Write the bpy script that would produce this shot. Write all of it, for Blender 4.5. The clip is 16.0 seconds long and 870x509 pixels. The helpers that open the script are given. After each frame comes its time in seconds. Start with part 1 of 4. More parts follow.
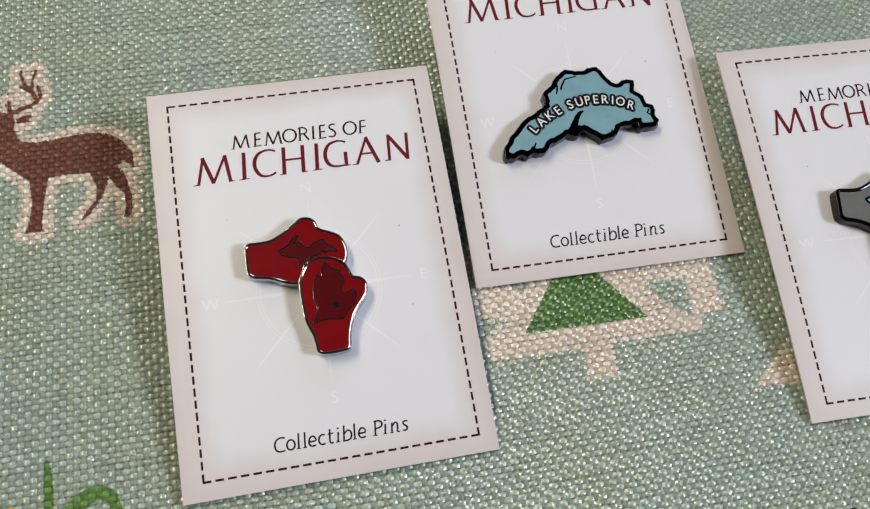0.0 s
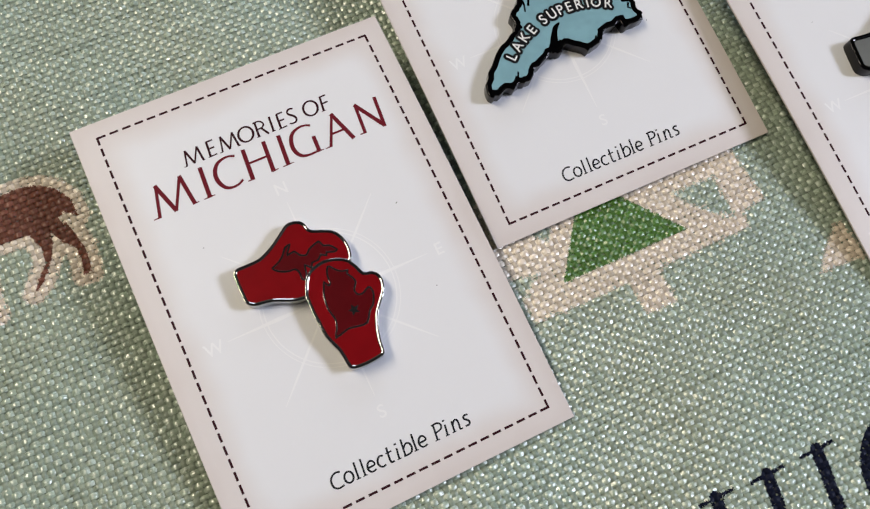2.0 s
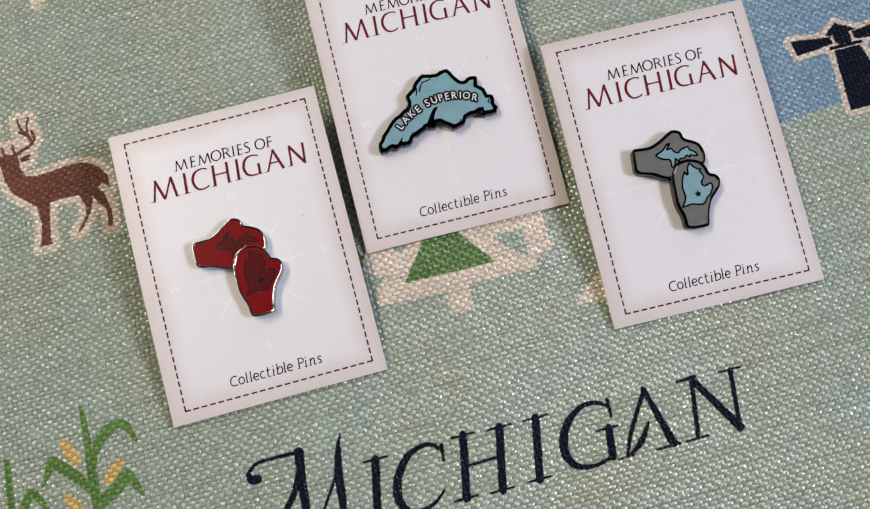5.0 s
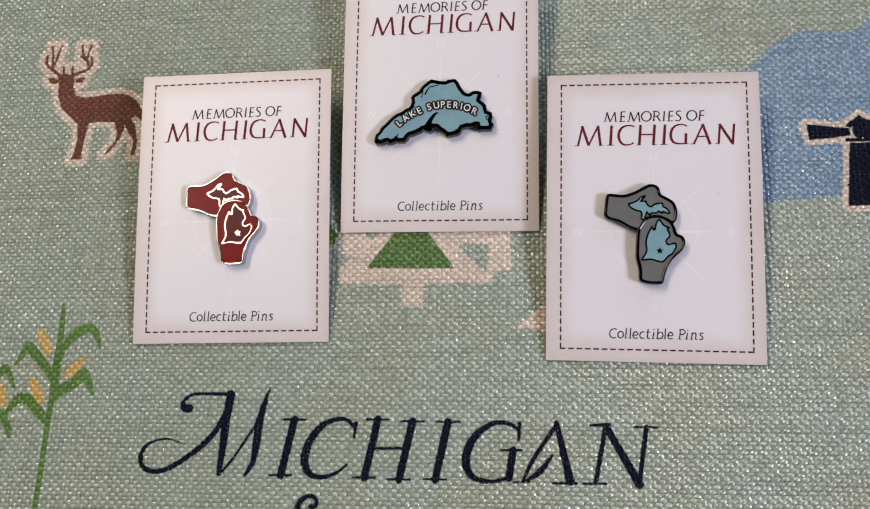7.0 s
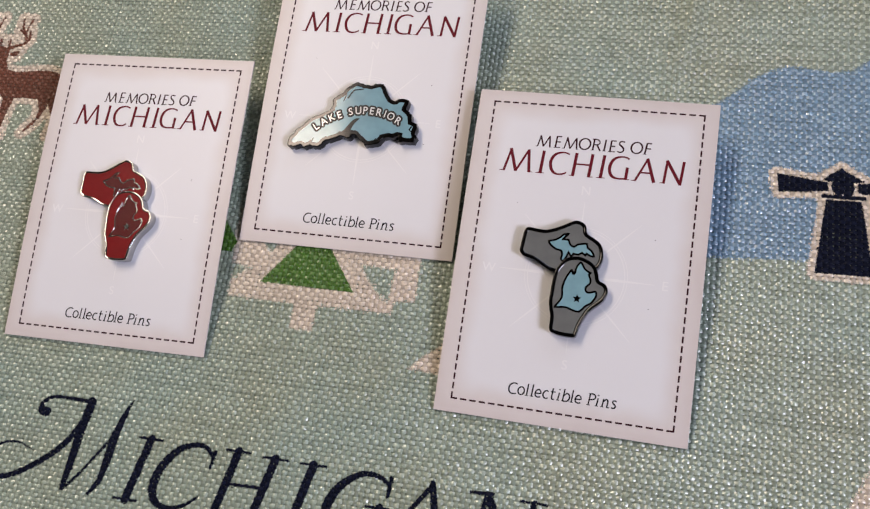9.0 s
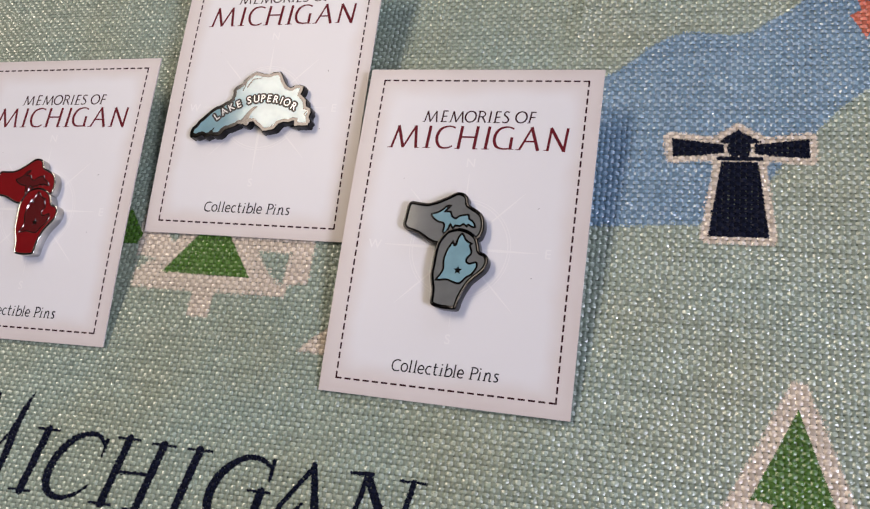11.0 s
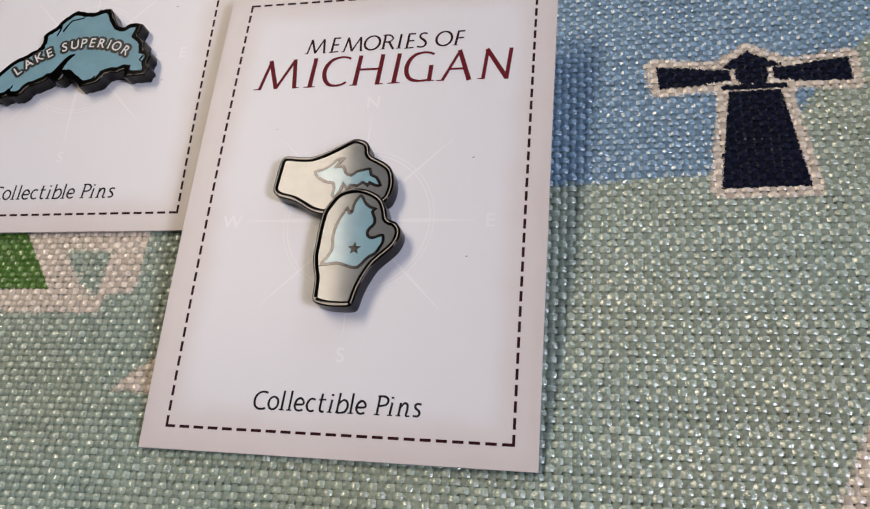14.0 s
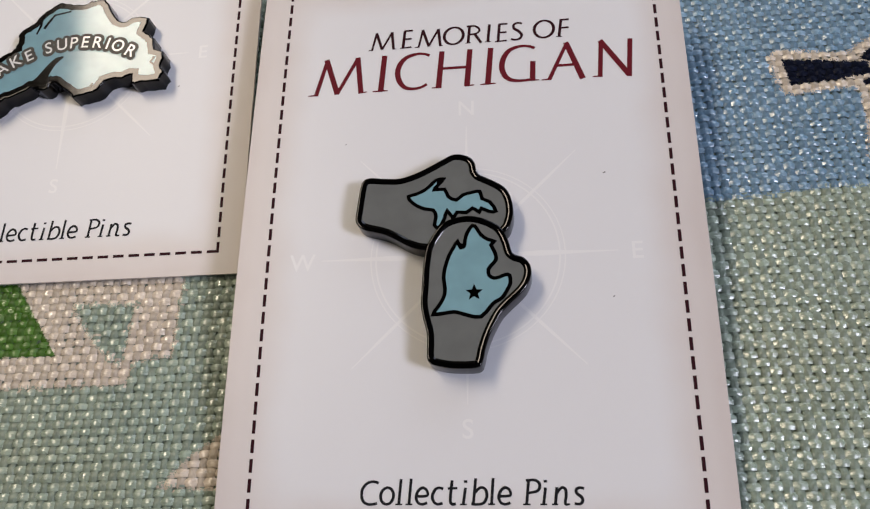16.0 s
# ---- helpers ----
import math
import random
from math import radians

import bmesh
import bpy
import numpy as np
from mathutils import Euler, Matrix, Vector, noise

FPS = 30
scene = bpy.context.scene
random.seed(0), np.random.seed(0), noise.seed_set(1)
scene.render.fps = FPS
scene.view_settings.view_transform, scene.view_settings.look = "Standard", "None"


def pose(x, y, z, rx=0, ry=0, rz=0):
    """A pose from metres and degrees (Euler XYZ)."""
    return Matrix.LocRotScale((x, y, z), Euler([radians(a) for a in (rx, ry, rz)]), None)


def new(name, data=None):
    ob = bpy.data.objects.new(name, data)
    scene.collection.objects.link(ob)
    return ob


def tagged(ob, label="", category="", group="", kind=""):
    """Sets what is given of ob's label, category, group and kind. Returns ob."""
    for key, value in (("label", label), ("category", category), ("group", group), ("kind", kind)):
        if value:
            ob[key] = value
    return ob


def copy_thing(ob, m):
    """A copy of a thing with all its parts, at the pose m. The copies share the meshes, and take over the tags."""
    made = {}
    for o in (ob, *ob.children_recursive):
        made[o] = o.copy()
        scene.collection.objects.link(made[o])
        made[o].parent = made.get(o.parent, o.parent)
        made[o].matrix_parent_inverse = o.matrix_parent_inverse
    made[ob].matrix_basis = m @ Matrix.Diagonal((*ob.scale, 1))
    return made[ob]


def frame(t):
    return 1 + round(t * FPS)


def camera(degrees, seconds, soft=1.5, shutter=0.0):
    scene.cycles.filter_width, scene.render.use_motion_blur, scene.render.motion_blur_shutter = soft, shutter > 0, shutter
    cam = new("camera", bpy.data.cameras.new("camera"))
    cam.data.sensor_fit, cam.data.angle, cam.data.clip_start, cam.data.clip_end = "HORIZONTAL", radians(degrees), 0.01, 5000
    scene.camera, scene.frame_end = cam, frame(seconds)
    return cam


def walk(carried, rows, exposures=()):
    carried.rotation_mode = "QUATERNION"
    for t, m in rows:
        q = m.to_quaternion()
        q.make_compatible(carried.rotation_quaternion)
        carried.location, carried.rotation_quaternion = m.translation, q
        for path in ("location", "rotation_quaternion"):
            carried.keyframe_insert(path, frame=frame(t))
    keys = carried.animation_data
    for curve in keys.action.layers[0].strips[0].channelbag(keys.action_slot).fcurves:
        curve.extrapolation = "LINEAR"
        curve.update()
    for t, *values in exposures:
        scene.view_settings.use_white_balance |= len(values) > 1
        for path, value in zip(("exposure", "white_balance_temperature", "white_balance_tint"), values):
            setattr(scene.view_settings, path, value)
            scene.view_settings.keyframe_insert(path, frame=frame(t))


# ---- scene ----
cam = camera(55.99, 16.0, soft=1.25)
PATH = [
    (0, 0.03772, -0.02669, 0.16909, 24.22, -3.25, -10.13),
    (0.5, 0.02959, -0.01337, 0.16054, 23.39, -2.41, -15.11),
    (1, 0.02622, -0.00700, 0.14799, 22.23, -1.81, -19.89),
    (1.5, 0.03124, -0.00660, 0.14507, 21.55, -1.18, -23.37),
    (2, 0.02999, -0.01030, 0.15156, 20.88, -0.71, -25.36),
    (2.5, 0.03344, -0.01511, 0.16572, 20.22, -0.49, -25.93),
    (3, 0.03598, -0.02130, 0.18313, 19.22, -0.36, -25.20),
    (3.5, 0.04247, -0.02181, 0.19896, 17.91, -0.23, -23.54),
    (4, 0.04898, -0.02155, 0.21974, 16.25, 0.07, -21.18),
    (4.2, 0.05445, -0.02365, 0.22432, 15.82, 0.34, -20.06),
    (6.3, 0.11482, -0.03771, 0.25043, 14.86, 5.20, -4.31),
    (6.5, 0.11834, -0.03705, 0.24933, 15.09, 5.65, -2.75),
    (7, 0.12837, -0.04237, 0.24721, 16.13, 6.53, 0.94),
    (7.5, 0.14030, -0.04432, 0.24237, 17.15, 7.26, 4.05),
    (8, 0.15166, -0.04073, 0.23124, 18.01, 7.92, 6.40),
    (8.5, 0.16115, -0.03455, 0.22401, 19.05, 8.70, 8.04),
    (9, 0.17448, -0.03391, 0.21066, 20.15, 9.70, 9.01),
    (9.2, 0.18054, -0.03408, 0.20961, 20.24, 10.08, 9.09),
    (11.3, 0.22514, -0.04464, 0.18528, 24.24, 14.45, 8.83),
    (11.5, 0.23025, -0.04513, 0.18176, 24.58, 14.62, 8.76),
    (12, 0.23802, -0.04606, 0.17674, 25.73, 15.12, 8.82),
    (12.5, 0.23789, -0.04545, 0.16520, 27.20, 14.95, 8.82),
    (13, 0.22804, -0.04290, 0.14513, 28.67, 14.05, 8.28),
    (13.5, 0.22140, -0.04017, 0.13147, 29.96, 12.43, 7.04),
    (14, 0.20714, -0.03771, 0.11731, 30.59, 10.90, 5.40),
    (14.5, 0.19609, -0.03361, 0.11006, 30.65, 9.43, 3.61),
    (15, 0.18686, -0.02959, 0.10721, 30.47, 8.30, 2.05),
    (15.5, 0.18227, -0.02372, 0.10486, 29.98, 7.59, 0.96),
    (16, 0.17325, -0.02121, 0.10247, 29.73, 6.90, 0.14),
]
# seconds, stops, kelvin, tint: the picture darkens and turns a little pinker on the way
EXPOSURES = [(0, 0.03, 6540, 11), (4, 0.10, 6550, 14), (7, -0.04, 6680, 20), (9, -0.09, 6680, 21), (12, -0.13, 6600, 20), (14, -0.20, 6640, 18), (16, -0.21, 6720, 16)]
walk(cam, [(t, pose(*row)) for t, *row in PATH], EXPOSURES)

import itertools

# ---- world and lights ----
world = bpy.data.worlds.new("world")
scene.world = world
world.use_nodes = True
sky = world.node_tree.nodes.new("ShaderNodeTexSky")
sky.sky_type, sky.sun_disc = "NISHITA", False
sky.sun_elevation, sky.sun_rotation = radians(40), radians(90)
world.node_tree.links.new(sky.outputs[0], world.node_tree.nodes["Background"].inputs[0])
world.node_tree.nodes["Background"].inputs[1].default_value = 0.1

MM = 0.001
LAMP_X, LAMP_Y, LAMP_Z = (-0.92, -0.50), (0.04, 1.36), 1.70   # ceiling panel, metres
ROOM_X, ROOM_Y, ROOM_Z = (-2.0, 1.55), (-2.1, 1.44), (-0.75, 1.75)
WIN_Y, WIN_Z = (-0.90, -0.35), (0.98, 1.53)
WIN_X, WIN_TOP = (0.40, 1.40), (0.62, 1.42)   # the window in the north wall


def area_lamp(name, m, sx, sy, watts, colour):
    data = bpy.data.lights.new(name, "AREA")
    data.shape, data.size, data.size_y, data.energy, data.color = "RECTANGLE", sx, sy, watts, colour
    ob = new(name, data)
    ob.matrix_world = m
    return ob


area_lamp("ceiling_lamp", pose(sum(LAMP_X) / 2, sum(LAMP_Y) / 2, LAMP_Z - 0.012),
          LAMP_X[1] - LAMP_X[0] - 0.02, LAMP_Y[1] - LAMP_Y[0] - 0.02, 26.5, (1.0, 0.90, 0.70))
area_lamp("window_daylight", pose(ROOM_X[1] + 0.02, sum(WIN_Y) / 2, sum(WIN_Z) / 2, 0, 90, 0),
          WIN_Z[1] - WIN_Z[0], WIN_Y[1] - WIN_Y[0], 41, (0.77, 0.83, 1.0))

area_lamp("north_daylight", pose(sum(WIN_X) / 2, ROOM_Y[1] + 0.02, sum(WIN_TOP) / 2, -90, 0, 0),
          WIN_X[1] - WIN_X[0], WIN_TOP[1] - WIN_TOP[0], 9, (0.72, 0.84, 1.0))


# ---- materials ----
def material(name, colour, rough=0.5, metal=0.0, spec=0.5, coat=0.0):
    m = bpy.data.materials.new(name)
    m.use_nodes = True
    b = m.node_tree.nodes["Principled BSDF"]
    b.inputs["Base Color"].default_value = (*colour, 1)
    b.inputs["Roughness"].default_value = rough
    b.inputs["Metallic"].default_value = metal
    b.inputs["Specular IOR Level"].default_value = spec
    b.inputs["Coat Weight"].default_value = coat
    b.inputs["Coat Roughness"].default_value = 0.03
    return m, m.node_tree, b


def mottle(tree, b, colours, scale, detail=3.0, second=None, low=0.35, high=0.65):
    """Colour that wanders between two tints, at two scales, in the object's own metres."""
    n, l = tree.nodes, tree.links
    co = n.new("ShaderNodeTexCoord")
    noise_a = n.new("ShaderNodeTexNoise")
    noise_a.inputs["Scale"].default_value, noise_a.inputs["Detail"].default_value = scale, detail
    l.new(co.outputs["Object"], noise_a.inputs["Vector"])
    ramp = n.new("ShaderNodeValToRGB")
    ramp.color_ramp.elements[0].position, ramp.color_ramp.elements[1].position = low, high
    ramp.color_ramp.elements[0].color, ramp.color_ramp.elements[1].color = (*colours[0], 1), (*colours[1], 1)
    l.new(noise_a.outputs["Fac"], ramp.inputs["Fac"])
    out = ramp.outputs["Color"]
    if second:
        noise_b = n.new("ShaderNodeTexNoise")
        noise_b.inputs["Scale"].default_value, noise_b.inputs["Detail"].default_value = second[0], 2
        l.new(co.outputs["Object"], noise_b.inputs["Vector"])
        mix = n.new("ShaderNodeMix")
        mix.data_type, mix.blend_type = "RGBA", "MULTIPLY"
        mix.inputs["Factor"].default_value = second[1]
        l.new(out, mix.inputs["A"])
        grey = n.new("ShaderNodeMapRange")
        grey.inputs["From Min"].default_value, grey.inputs["From Max"].default_value = 0.3, 0.7
        grey.inputs["To Min"].default_value, grey.inputs["To Max"].default_value = 0.50, 1.30
        l.new(noise_b.outputs["Fac"], grey.inputs["Value"])
        l.new(grey.outputs["Result"], mix.inputs["B"])
        out = mix.outputs["Result"]
    l.new(out, b.inputs["Base Color"])
    return noise_a


def bump_from(tree, b, scale, strength, distance):
    n, l = tree.nodes, tree.links
    co = n.new("ShaderNodeTexCoord")
    tex = n.new("ShaderNodeTexNoise")
    tex.inputs["Scale"].default_value, tex.inputs["Detail"].default_value = scale, 4
    bump = n.new("ShaderNodeBump")
    bump.inputs["Strength"].default_value, bump.inputs["Distance"].default_value = strength, distance
    l.new(co.outputs["Object"], tex.inputs["Vector"])
    l.new(tex.outputs["Fac"], bump.inputs["Height"])
    l.new(bump.outputs["Normal"], b.inputs["Normal"])


def yarn(name, a, c, gloss=0.6, rough=0.3, spread=0.08, along="X"):
    """Dyed polyester-linen yarn: its colour wanders, each yarn a little lighter or darker, fibres run along it and
    glint.
    """
    m, tree, b = material(name, a, rough, 0, gloss)
    mottle(tree, b, (a, c), 28.0, 4.0, (1100.0, 0.35))
    n, l = tree.nodes, tree.links
    geo = n.new("ShaderNodeNewGeometry")
    vary = n.new("ShaderNodeMapRange")
    vary.inputs["To Min"].default_value, vary.inputs["To Max"].default_value = 1 - spread, 1 + spread
    l.new(geo.outputs["Random Per Island"], vary.inputs["Value"])
    mix = n.new("ShaderNodeMix")
    mix.data_type, mix.blend_type = "RGBA", "MULTIPLY"
    mix.inputs["Factor"].default_value = 1.0
    old = b.inputs["Base Color"].links[0].from_socket
    l.new(old, mix.inputs["A"])
    l.new(vary.outputs["Result"], mix.inputs["B"])
    l.new(mix.outputs["Result"], b.inputs["Base Color"])
    b.inputs["IOR"].default_value = 1.75 if gloss > 0.55 else 1.5
    co = n.new("ShaderNodeTexCoord")
    fibre_axes = n.new("ShaderNodeMapping")
    fibre_axes.inputs["Scale"].default_value = (0.2, 1, 1) if along == "X" else (1, 0.2, 1)
    l.new(co.outputs["Object"], fibre_axes.inputs["Vector"])
    fibre = n.new("ShaderNodeTexNoise")
    fibre.inputs["Scale"].default_value, fibre.inputs["Detail"].default_value = 4200.0, 2
    l.new(fibre_axes.outputs["Vector"], fibre.inputs["Vector"])
    bump = n.new("ShaderNodeBump")
    bump.inputs["Strength"].default_value, bump.inputs["Distance"].default_value = 0.55, 0.00018
    l.new(fibre.outputs["Fac"], bump.inputs["Height"])
    l.new(bump.outputs["Normal"], b.inputs["Normal"])
    worn = n.new("ShaderNodeTexNoise")
    worn.inputs["Scale"].default_value, worn.inputs["Detail"].default_value = 560.0, 2
    l.new(co.outputs["Object"], worn.inputs["Vector"])
    dull = n.new("ShaderNodeMapRange")
    dull.inputs["From Min"].default_value, dull.inputs["From Max"].default_value = 0.38, 0.62
    dull.inputs["To Min"].default_value, dull.inputs["To Max"].default_value = rough, rough + 0.16
    l.new(worn.outputs["Fac"], dull.inputs["Value"])
    l.new(dull.outputs["Result"], b.inputs["Roughness"])
    return m


def shaded_dye(name, a, c, gloss, rough, light=1.18, dark=0.77):
    """The same ink with painted light and shade: brighter weft, duller, darker matt warp."""
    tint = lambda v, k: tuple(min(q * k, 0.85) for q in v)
    return (yarn(name + "_weft_lit", tint(a, light), tint(c, light), gloss, rough, along="X"), yarn(name + "_warp_shaded", tint(a, dark), tint(c, dark), gloss * 0.55, rough + 0.10, along="Y"))


# weft crowns lightened, warp troughs darkened in colour to deepen the weave's contrast
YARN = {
    "ground": shaded_dye("sage_aqua", (0.285, 0.335, 0.245), (0.270, 0.350, 0.283), 1.0, 0.20),
    "cream": shaded_dye("cream", (0.58, 0.50, 0.39), (0.62, 0.53, 0.43), 0.9, 0.21),
    "lake": shaded_dye("lake_blue", (0.13, 0.24, 0.34), (0.165, 0.285, 0.38), 0.9, 0.20),
    "navy": shaded_dye("navy", (0.004, 0.006, 0.016), (0.007, 0.009, 0.021), 0.06, 0.26),
    "brown": shaded_dye("brown", (0.115, 0.038, 0.022), (0.15, 0.05, 0.03), 0.4, 0.30),
    "green": shaded_dye("tree_green", (0.048, 0.13, 0.012), (0.058, 0.16, 0.016), 0.65, 0.24),
    "leaf": shaded_dye("leaf_green", (0.07, 0.16, 0.03), (0.10, 0.21, 0.045), 0.5, 0.28),
    "yellow": shaded_dye("corn_yellow", (0.50, 0.32, 0.07), (0.58, 0.40, 0.14), 0.6, 0.28),
    "coral": shaded_dye("coral", (0.60, 0.13, 0.07), (0.64, 0.18, 0.10), 0.6, 0.28),
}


def backing_material():
    m, tree, b = material("cloth_backing", (0.06, 0.08, 0.065), 0.8)
    mottle(tree, b, ((0.19, 0.24, 0.18), (0.23, 0.28, 0.22)), 30.0, 4.0, (1400.0, 0.6))
    bump_from(tree, b, 1800.0, 0.6, 0.0003)
    return m


def card_material():
    """Coated card stock: a cool white field that turns to a dusty pink margin, as printed."""
    m, tree, b = material("coated_card", (0.8, 0.8, 0.8), 0.38, 0, 0.45)
    n, l = tree.nodes, tree.links
    co = n.new("ShaderNodeTexCoord")
    sep = n.new("ShaderNodeSeparateXYZ")
    l.new(co.outputs["Object"], sep.inputs[0])

    def edge(axis, size):
        a = n.new("ShaderNodeMath"); a.operation = "SUBTRACT"
        l.new(sep.outputs[axis], a.inputs[0]); a.inputs[1].default_value = size / 2
        c = n.new("ShaderNodeMath"); c.operation = "ABSOLUTE"; l.new(a.outputs[0], c.inputs[0])
        d = n.new("ShaderNodeMath"); d.operation = "SUBTRACT"; d.inputs[0].default_value = size / 2
        l.new(c.outputs[0], d.inputs[1])
        return d.outputs[0]
    low = n.new("ShaderNodeMath"); low.operation = "SMOOTH_MIN"; low.inputs[2].default_value = 0.006
    l.new(edge("X", CARD_W), low.inputs[0]); l.new(edge("Y", CARD_L), low.inputs[1])
    wob = n.new("ShaderNodeTexNoise"); wob.inputs["Scale"].default_value = 60
    l.new(co.outputs["Object"], wob.inputs["Vector"])
    add = n.new("ShaderNodeMath"); add.operation = "MULTIPLY_ADD"
    l.new(wob.outputs["Fac"], add.inputs[0]); add.inputs[1].default_value = 0.006
    l.new(low.outputs[0], add.inputs[2])
    ramp = n.new("ShaderNodeValToRGB")
    ramp.color_ramp.interpolation = "EASE"
    e = ramp.color_ramp.elements
    e[0].position, e[0].color = 0.12, (0.62, 0.56, 0.54, 1)
    e[1].position, e[1].color = 0.62, (0.73, 0.733, 0.755, 1)
    mid = e.new(0.30); mid.color = (0.66, 0.612, 0.597, 1)
    scale = n.new("ShaderNodeMath"); scale.operation = "MULTIPLY"; scale.inputs[1].default_value = 1 / 0.02
    l.new(add.outputs[0], scale.inputs[0]); l.new(scale.outputs[0], ramp.inputs["Fac"])
    l.new(ramp.outputs["Color"], b.inputs["Base Color"])
    bump_from(tree, b, 900.0, 0.05, 0.00005)
    return m


CARD_W, CARD_L, CARD_T = 63.7 * MM, 88.6 * MM, 0.45 * MM
CARD = card_material()
INK_RED = material("ink_dark_red", (0.13, 0.007, 0.015), 0.6, 0, 0.12)[0]
INK_PLUM = material("ink_plum", (0.03, 0.005, 0.009), 0.6, 0, 0.10)[0]
INK_BLACK = material("ink_black", (0.012, 0.012, 0.015), 0.6, 0, 0.12)[0]
INK_WHITE = material("ink_pale_white", (0.79, 0.79, 0.80), 0.4)[0]


def metal_material(name, colour, rough):
    m, tree, b = material(name, colour, rough, 1.0)
    bump_from(tree, b, 700.0, 0.06, 0.0001)
    return m


def enamel_material(name, colour, rough=0.09, spec=0.55):
    m, tree, b = material(name, colour, rough, 0, spec)
    mottle(tree, b, (tuple(v * 0.94 for v in colour), tuple(v * 1.05 for v in colour)), 300.0, 2.0)
    bump_from(tree, b, 160.0, 0.05, 0.0002)
    return m


SILVER = metal_material("polished_silver", (0.46, 0.45, 0.43), 0.08)
BLACK_NICKEL = metal_material("black_nickel", (0.035, 0.034, 0.035), 0.09)
RED = enamel_material("red_enamel", (0.175, 0.0025, 0.005), 0.30, 0.10)
DARK_RED = enamel_material("dark_red_enamel", (0.08, 0.0018, 0.004), 0.30, 0.14)
GREY = enamel_material("grey_enamel", (0.148, 0.155, 0.15))
BLUE = enamel_material("light_blue_enamel", (0.20, 0.365, 0.415))
BLACK_ENAMEL = enamel_material("black_enamel", (0.008, 0.008, 0.009), 0.3, 0.2)
WHITE_ENAMEL = enamel_material("white_enamel", (0.78, 0.78, 0.76))


def plain_wall(name, a, c, scale):
    m, tree, b = material(name, a, 0.8)
    mottle(tree, b, (a, c), scale, 5)
    bump_from(tree, b, 120, 0.1, 0.001)
    return m


WALL = plain_wall("wall_paint", (0.10, 0.095, 0.09), (0.12, 0.115, 0.105), 3)
# unseen ceiling, kept near black so pin metal reflects dark and shadows stay deep
CEILING = plain_wall("ceiling_dark", (0.032, 0.027, 0.025), (0.042, 0.035, 0.03), 3)
FLOOR = plain_wall("floor_wood", (0.20, 0.13, 0.08), (0.26, 0.17, 0.10), 8)
TABLE = plain_wall("table_wood", (0.18, 0.10, 0.06), (0.24, 0.14, 0.08), 12)
WHITE_PAINT = plain_wall("white_paint", (0.75, 0.75, 0.74), (0.79, 0.79, 0.78), 10)


# ---- mesh helpers ----
def mesh_object(name, verts, faces, mat, parent=None, smooth=False, label=""):
    me = bpy.data.meshes.new(name)
    me.from_pydata([tuple(v) for v in verts], [], faces)
    me.materials.append(mat)
    if smooth:
        me.polygons.foreach_set("use_smooth", [len(f) == 4 for f in faces])
    me.update()
    ob = new(name, me)
    if parent:
        ob.parent = parent
    if label:
        tagged(ob, label)
    return ob


def part(name, bm, mat, parent=None, label=""):
    me = bpy.data.meshes.new(name)
    bmesh.ops.recalc_face_normals(bm, faces=bm.faces)
    bm.to_mesh(me)
    bm.free()
    me.materials.append(mat)
    ob = new(name, me)
    if parent:
        ob.parent = parent
    if label:
        tagged(ob, label)
    return ob


def block(x0, y0, z0, x1, y1, z1, bevel=0.0, bm=None):
    made = bmesh.new()
    bmesh.ops.create_cube(made, size=1)
    for v in made.verts:
        v.co = Vector(((x0 + x1) / 2 + v.co.x * (x1 - x0), (y0 + y1) / 2 + v.co.y * (y1 - y0), (z0 + z1) / 2 + v.co.z * (z1 - z0)))
    if bevel:
        bmesh.ops.bevel(made, geom=made.edges[:], offset=bevel, segments=2, affect="EDGES")
    return made


def spline(points, steps, closed=True):
    """Catmull-Rom through the points."""
    p = np.array(points, float)
    n = len(p)
    out = []
    for i in range(n if closed else n - 1):
        if closed:
            a, b, c, d = p[i - 1], p[i], p[(i + 1) % n], p[(i + 2) % n]
        else:
            a, b, c, d = p[max(i - 1, 0)], p[i], p[i + 1], p[min(i + 2, n - 1)]
        for k in range(steps):
            t = k / steps
            out.append(0.5 * (2 * b + (c - a) * t + (2 * a - 5 * b + 4 * c - d) * t * t + (3 * b - a - 3 * c + d) * t ** 3))
    if not closed:
        out.append(p[-1])
    return np.array(out)


def signed_area(p):
    return 0.5 * np.sum(p[:, 0] * np.roll(p[:, 1], -1) - np.roll(p[:, 0], -1) * p[:, 1])


def offset(points, d):
    """The closed outline moved outwards by d (inwards where negative)."""
    p = np.array(points, float)
    if signed_area(p) < 0:
        p = p[::-1]
    e = np.roll(p, -1, 0) - p
    e /= np.linalg.norm(e, axis=1)[:, None] + 1e-9
    nrm = np.stack([e[:, 1], -e[:, 0]], 1)
    m = nrm + np.roll(nrm, 1, 0)
    m /= np.maximum((m * m).sum(1) / 2, 0.55)[:, None]
    return p + m * d


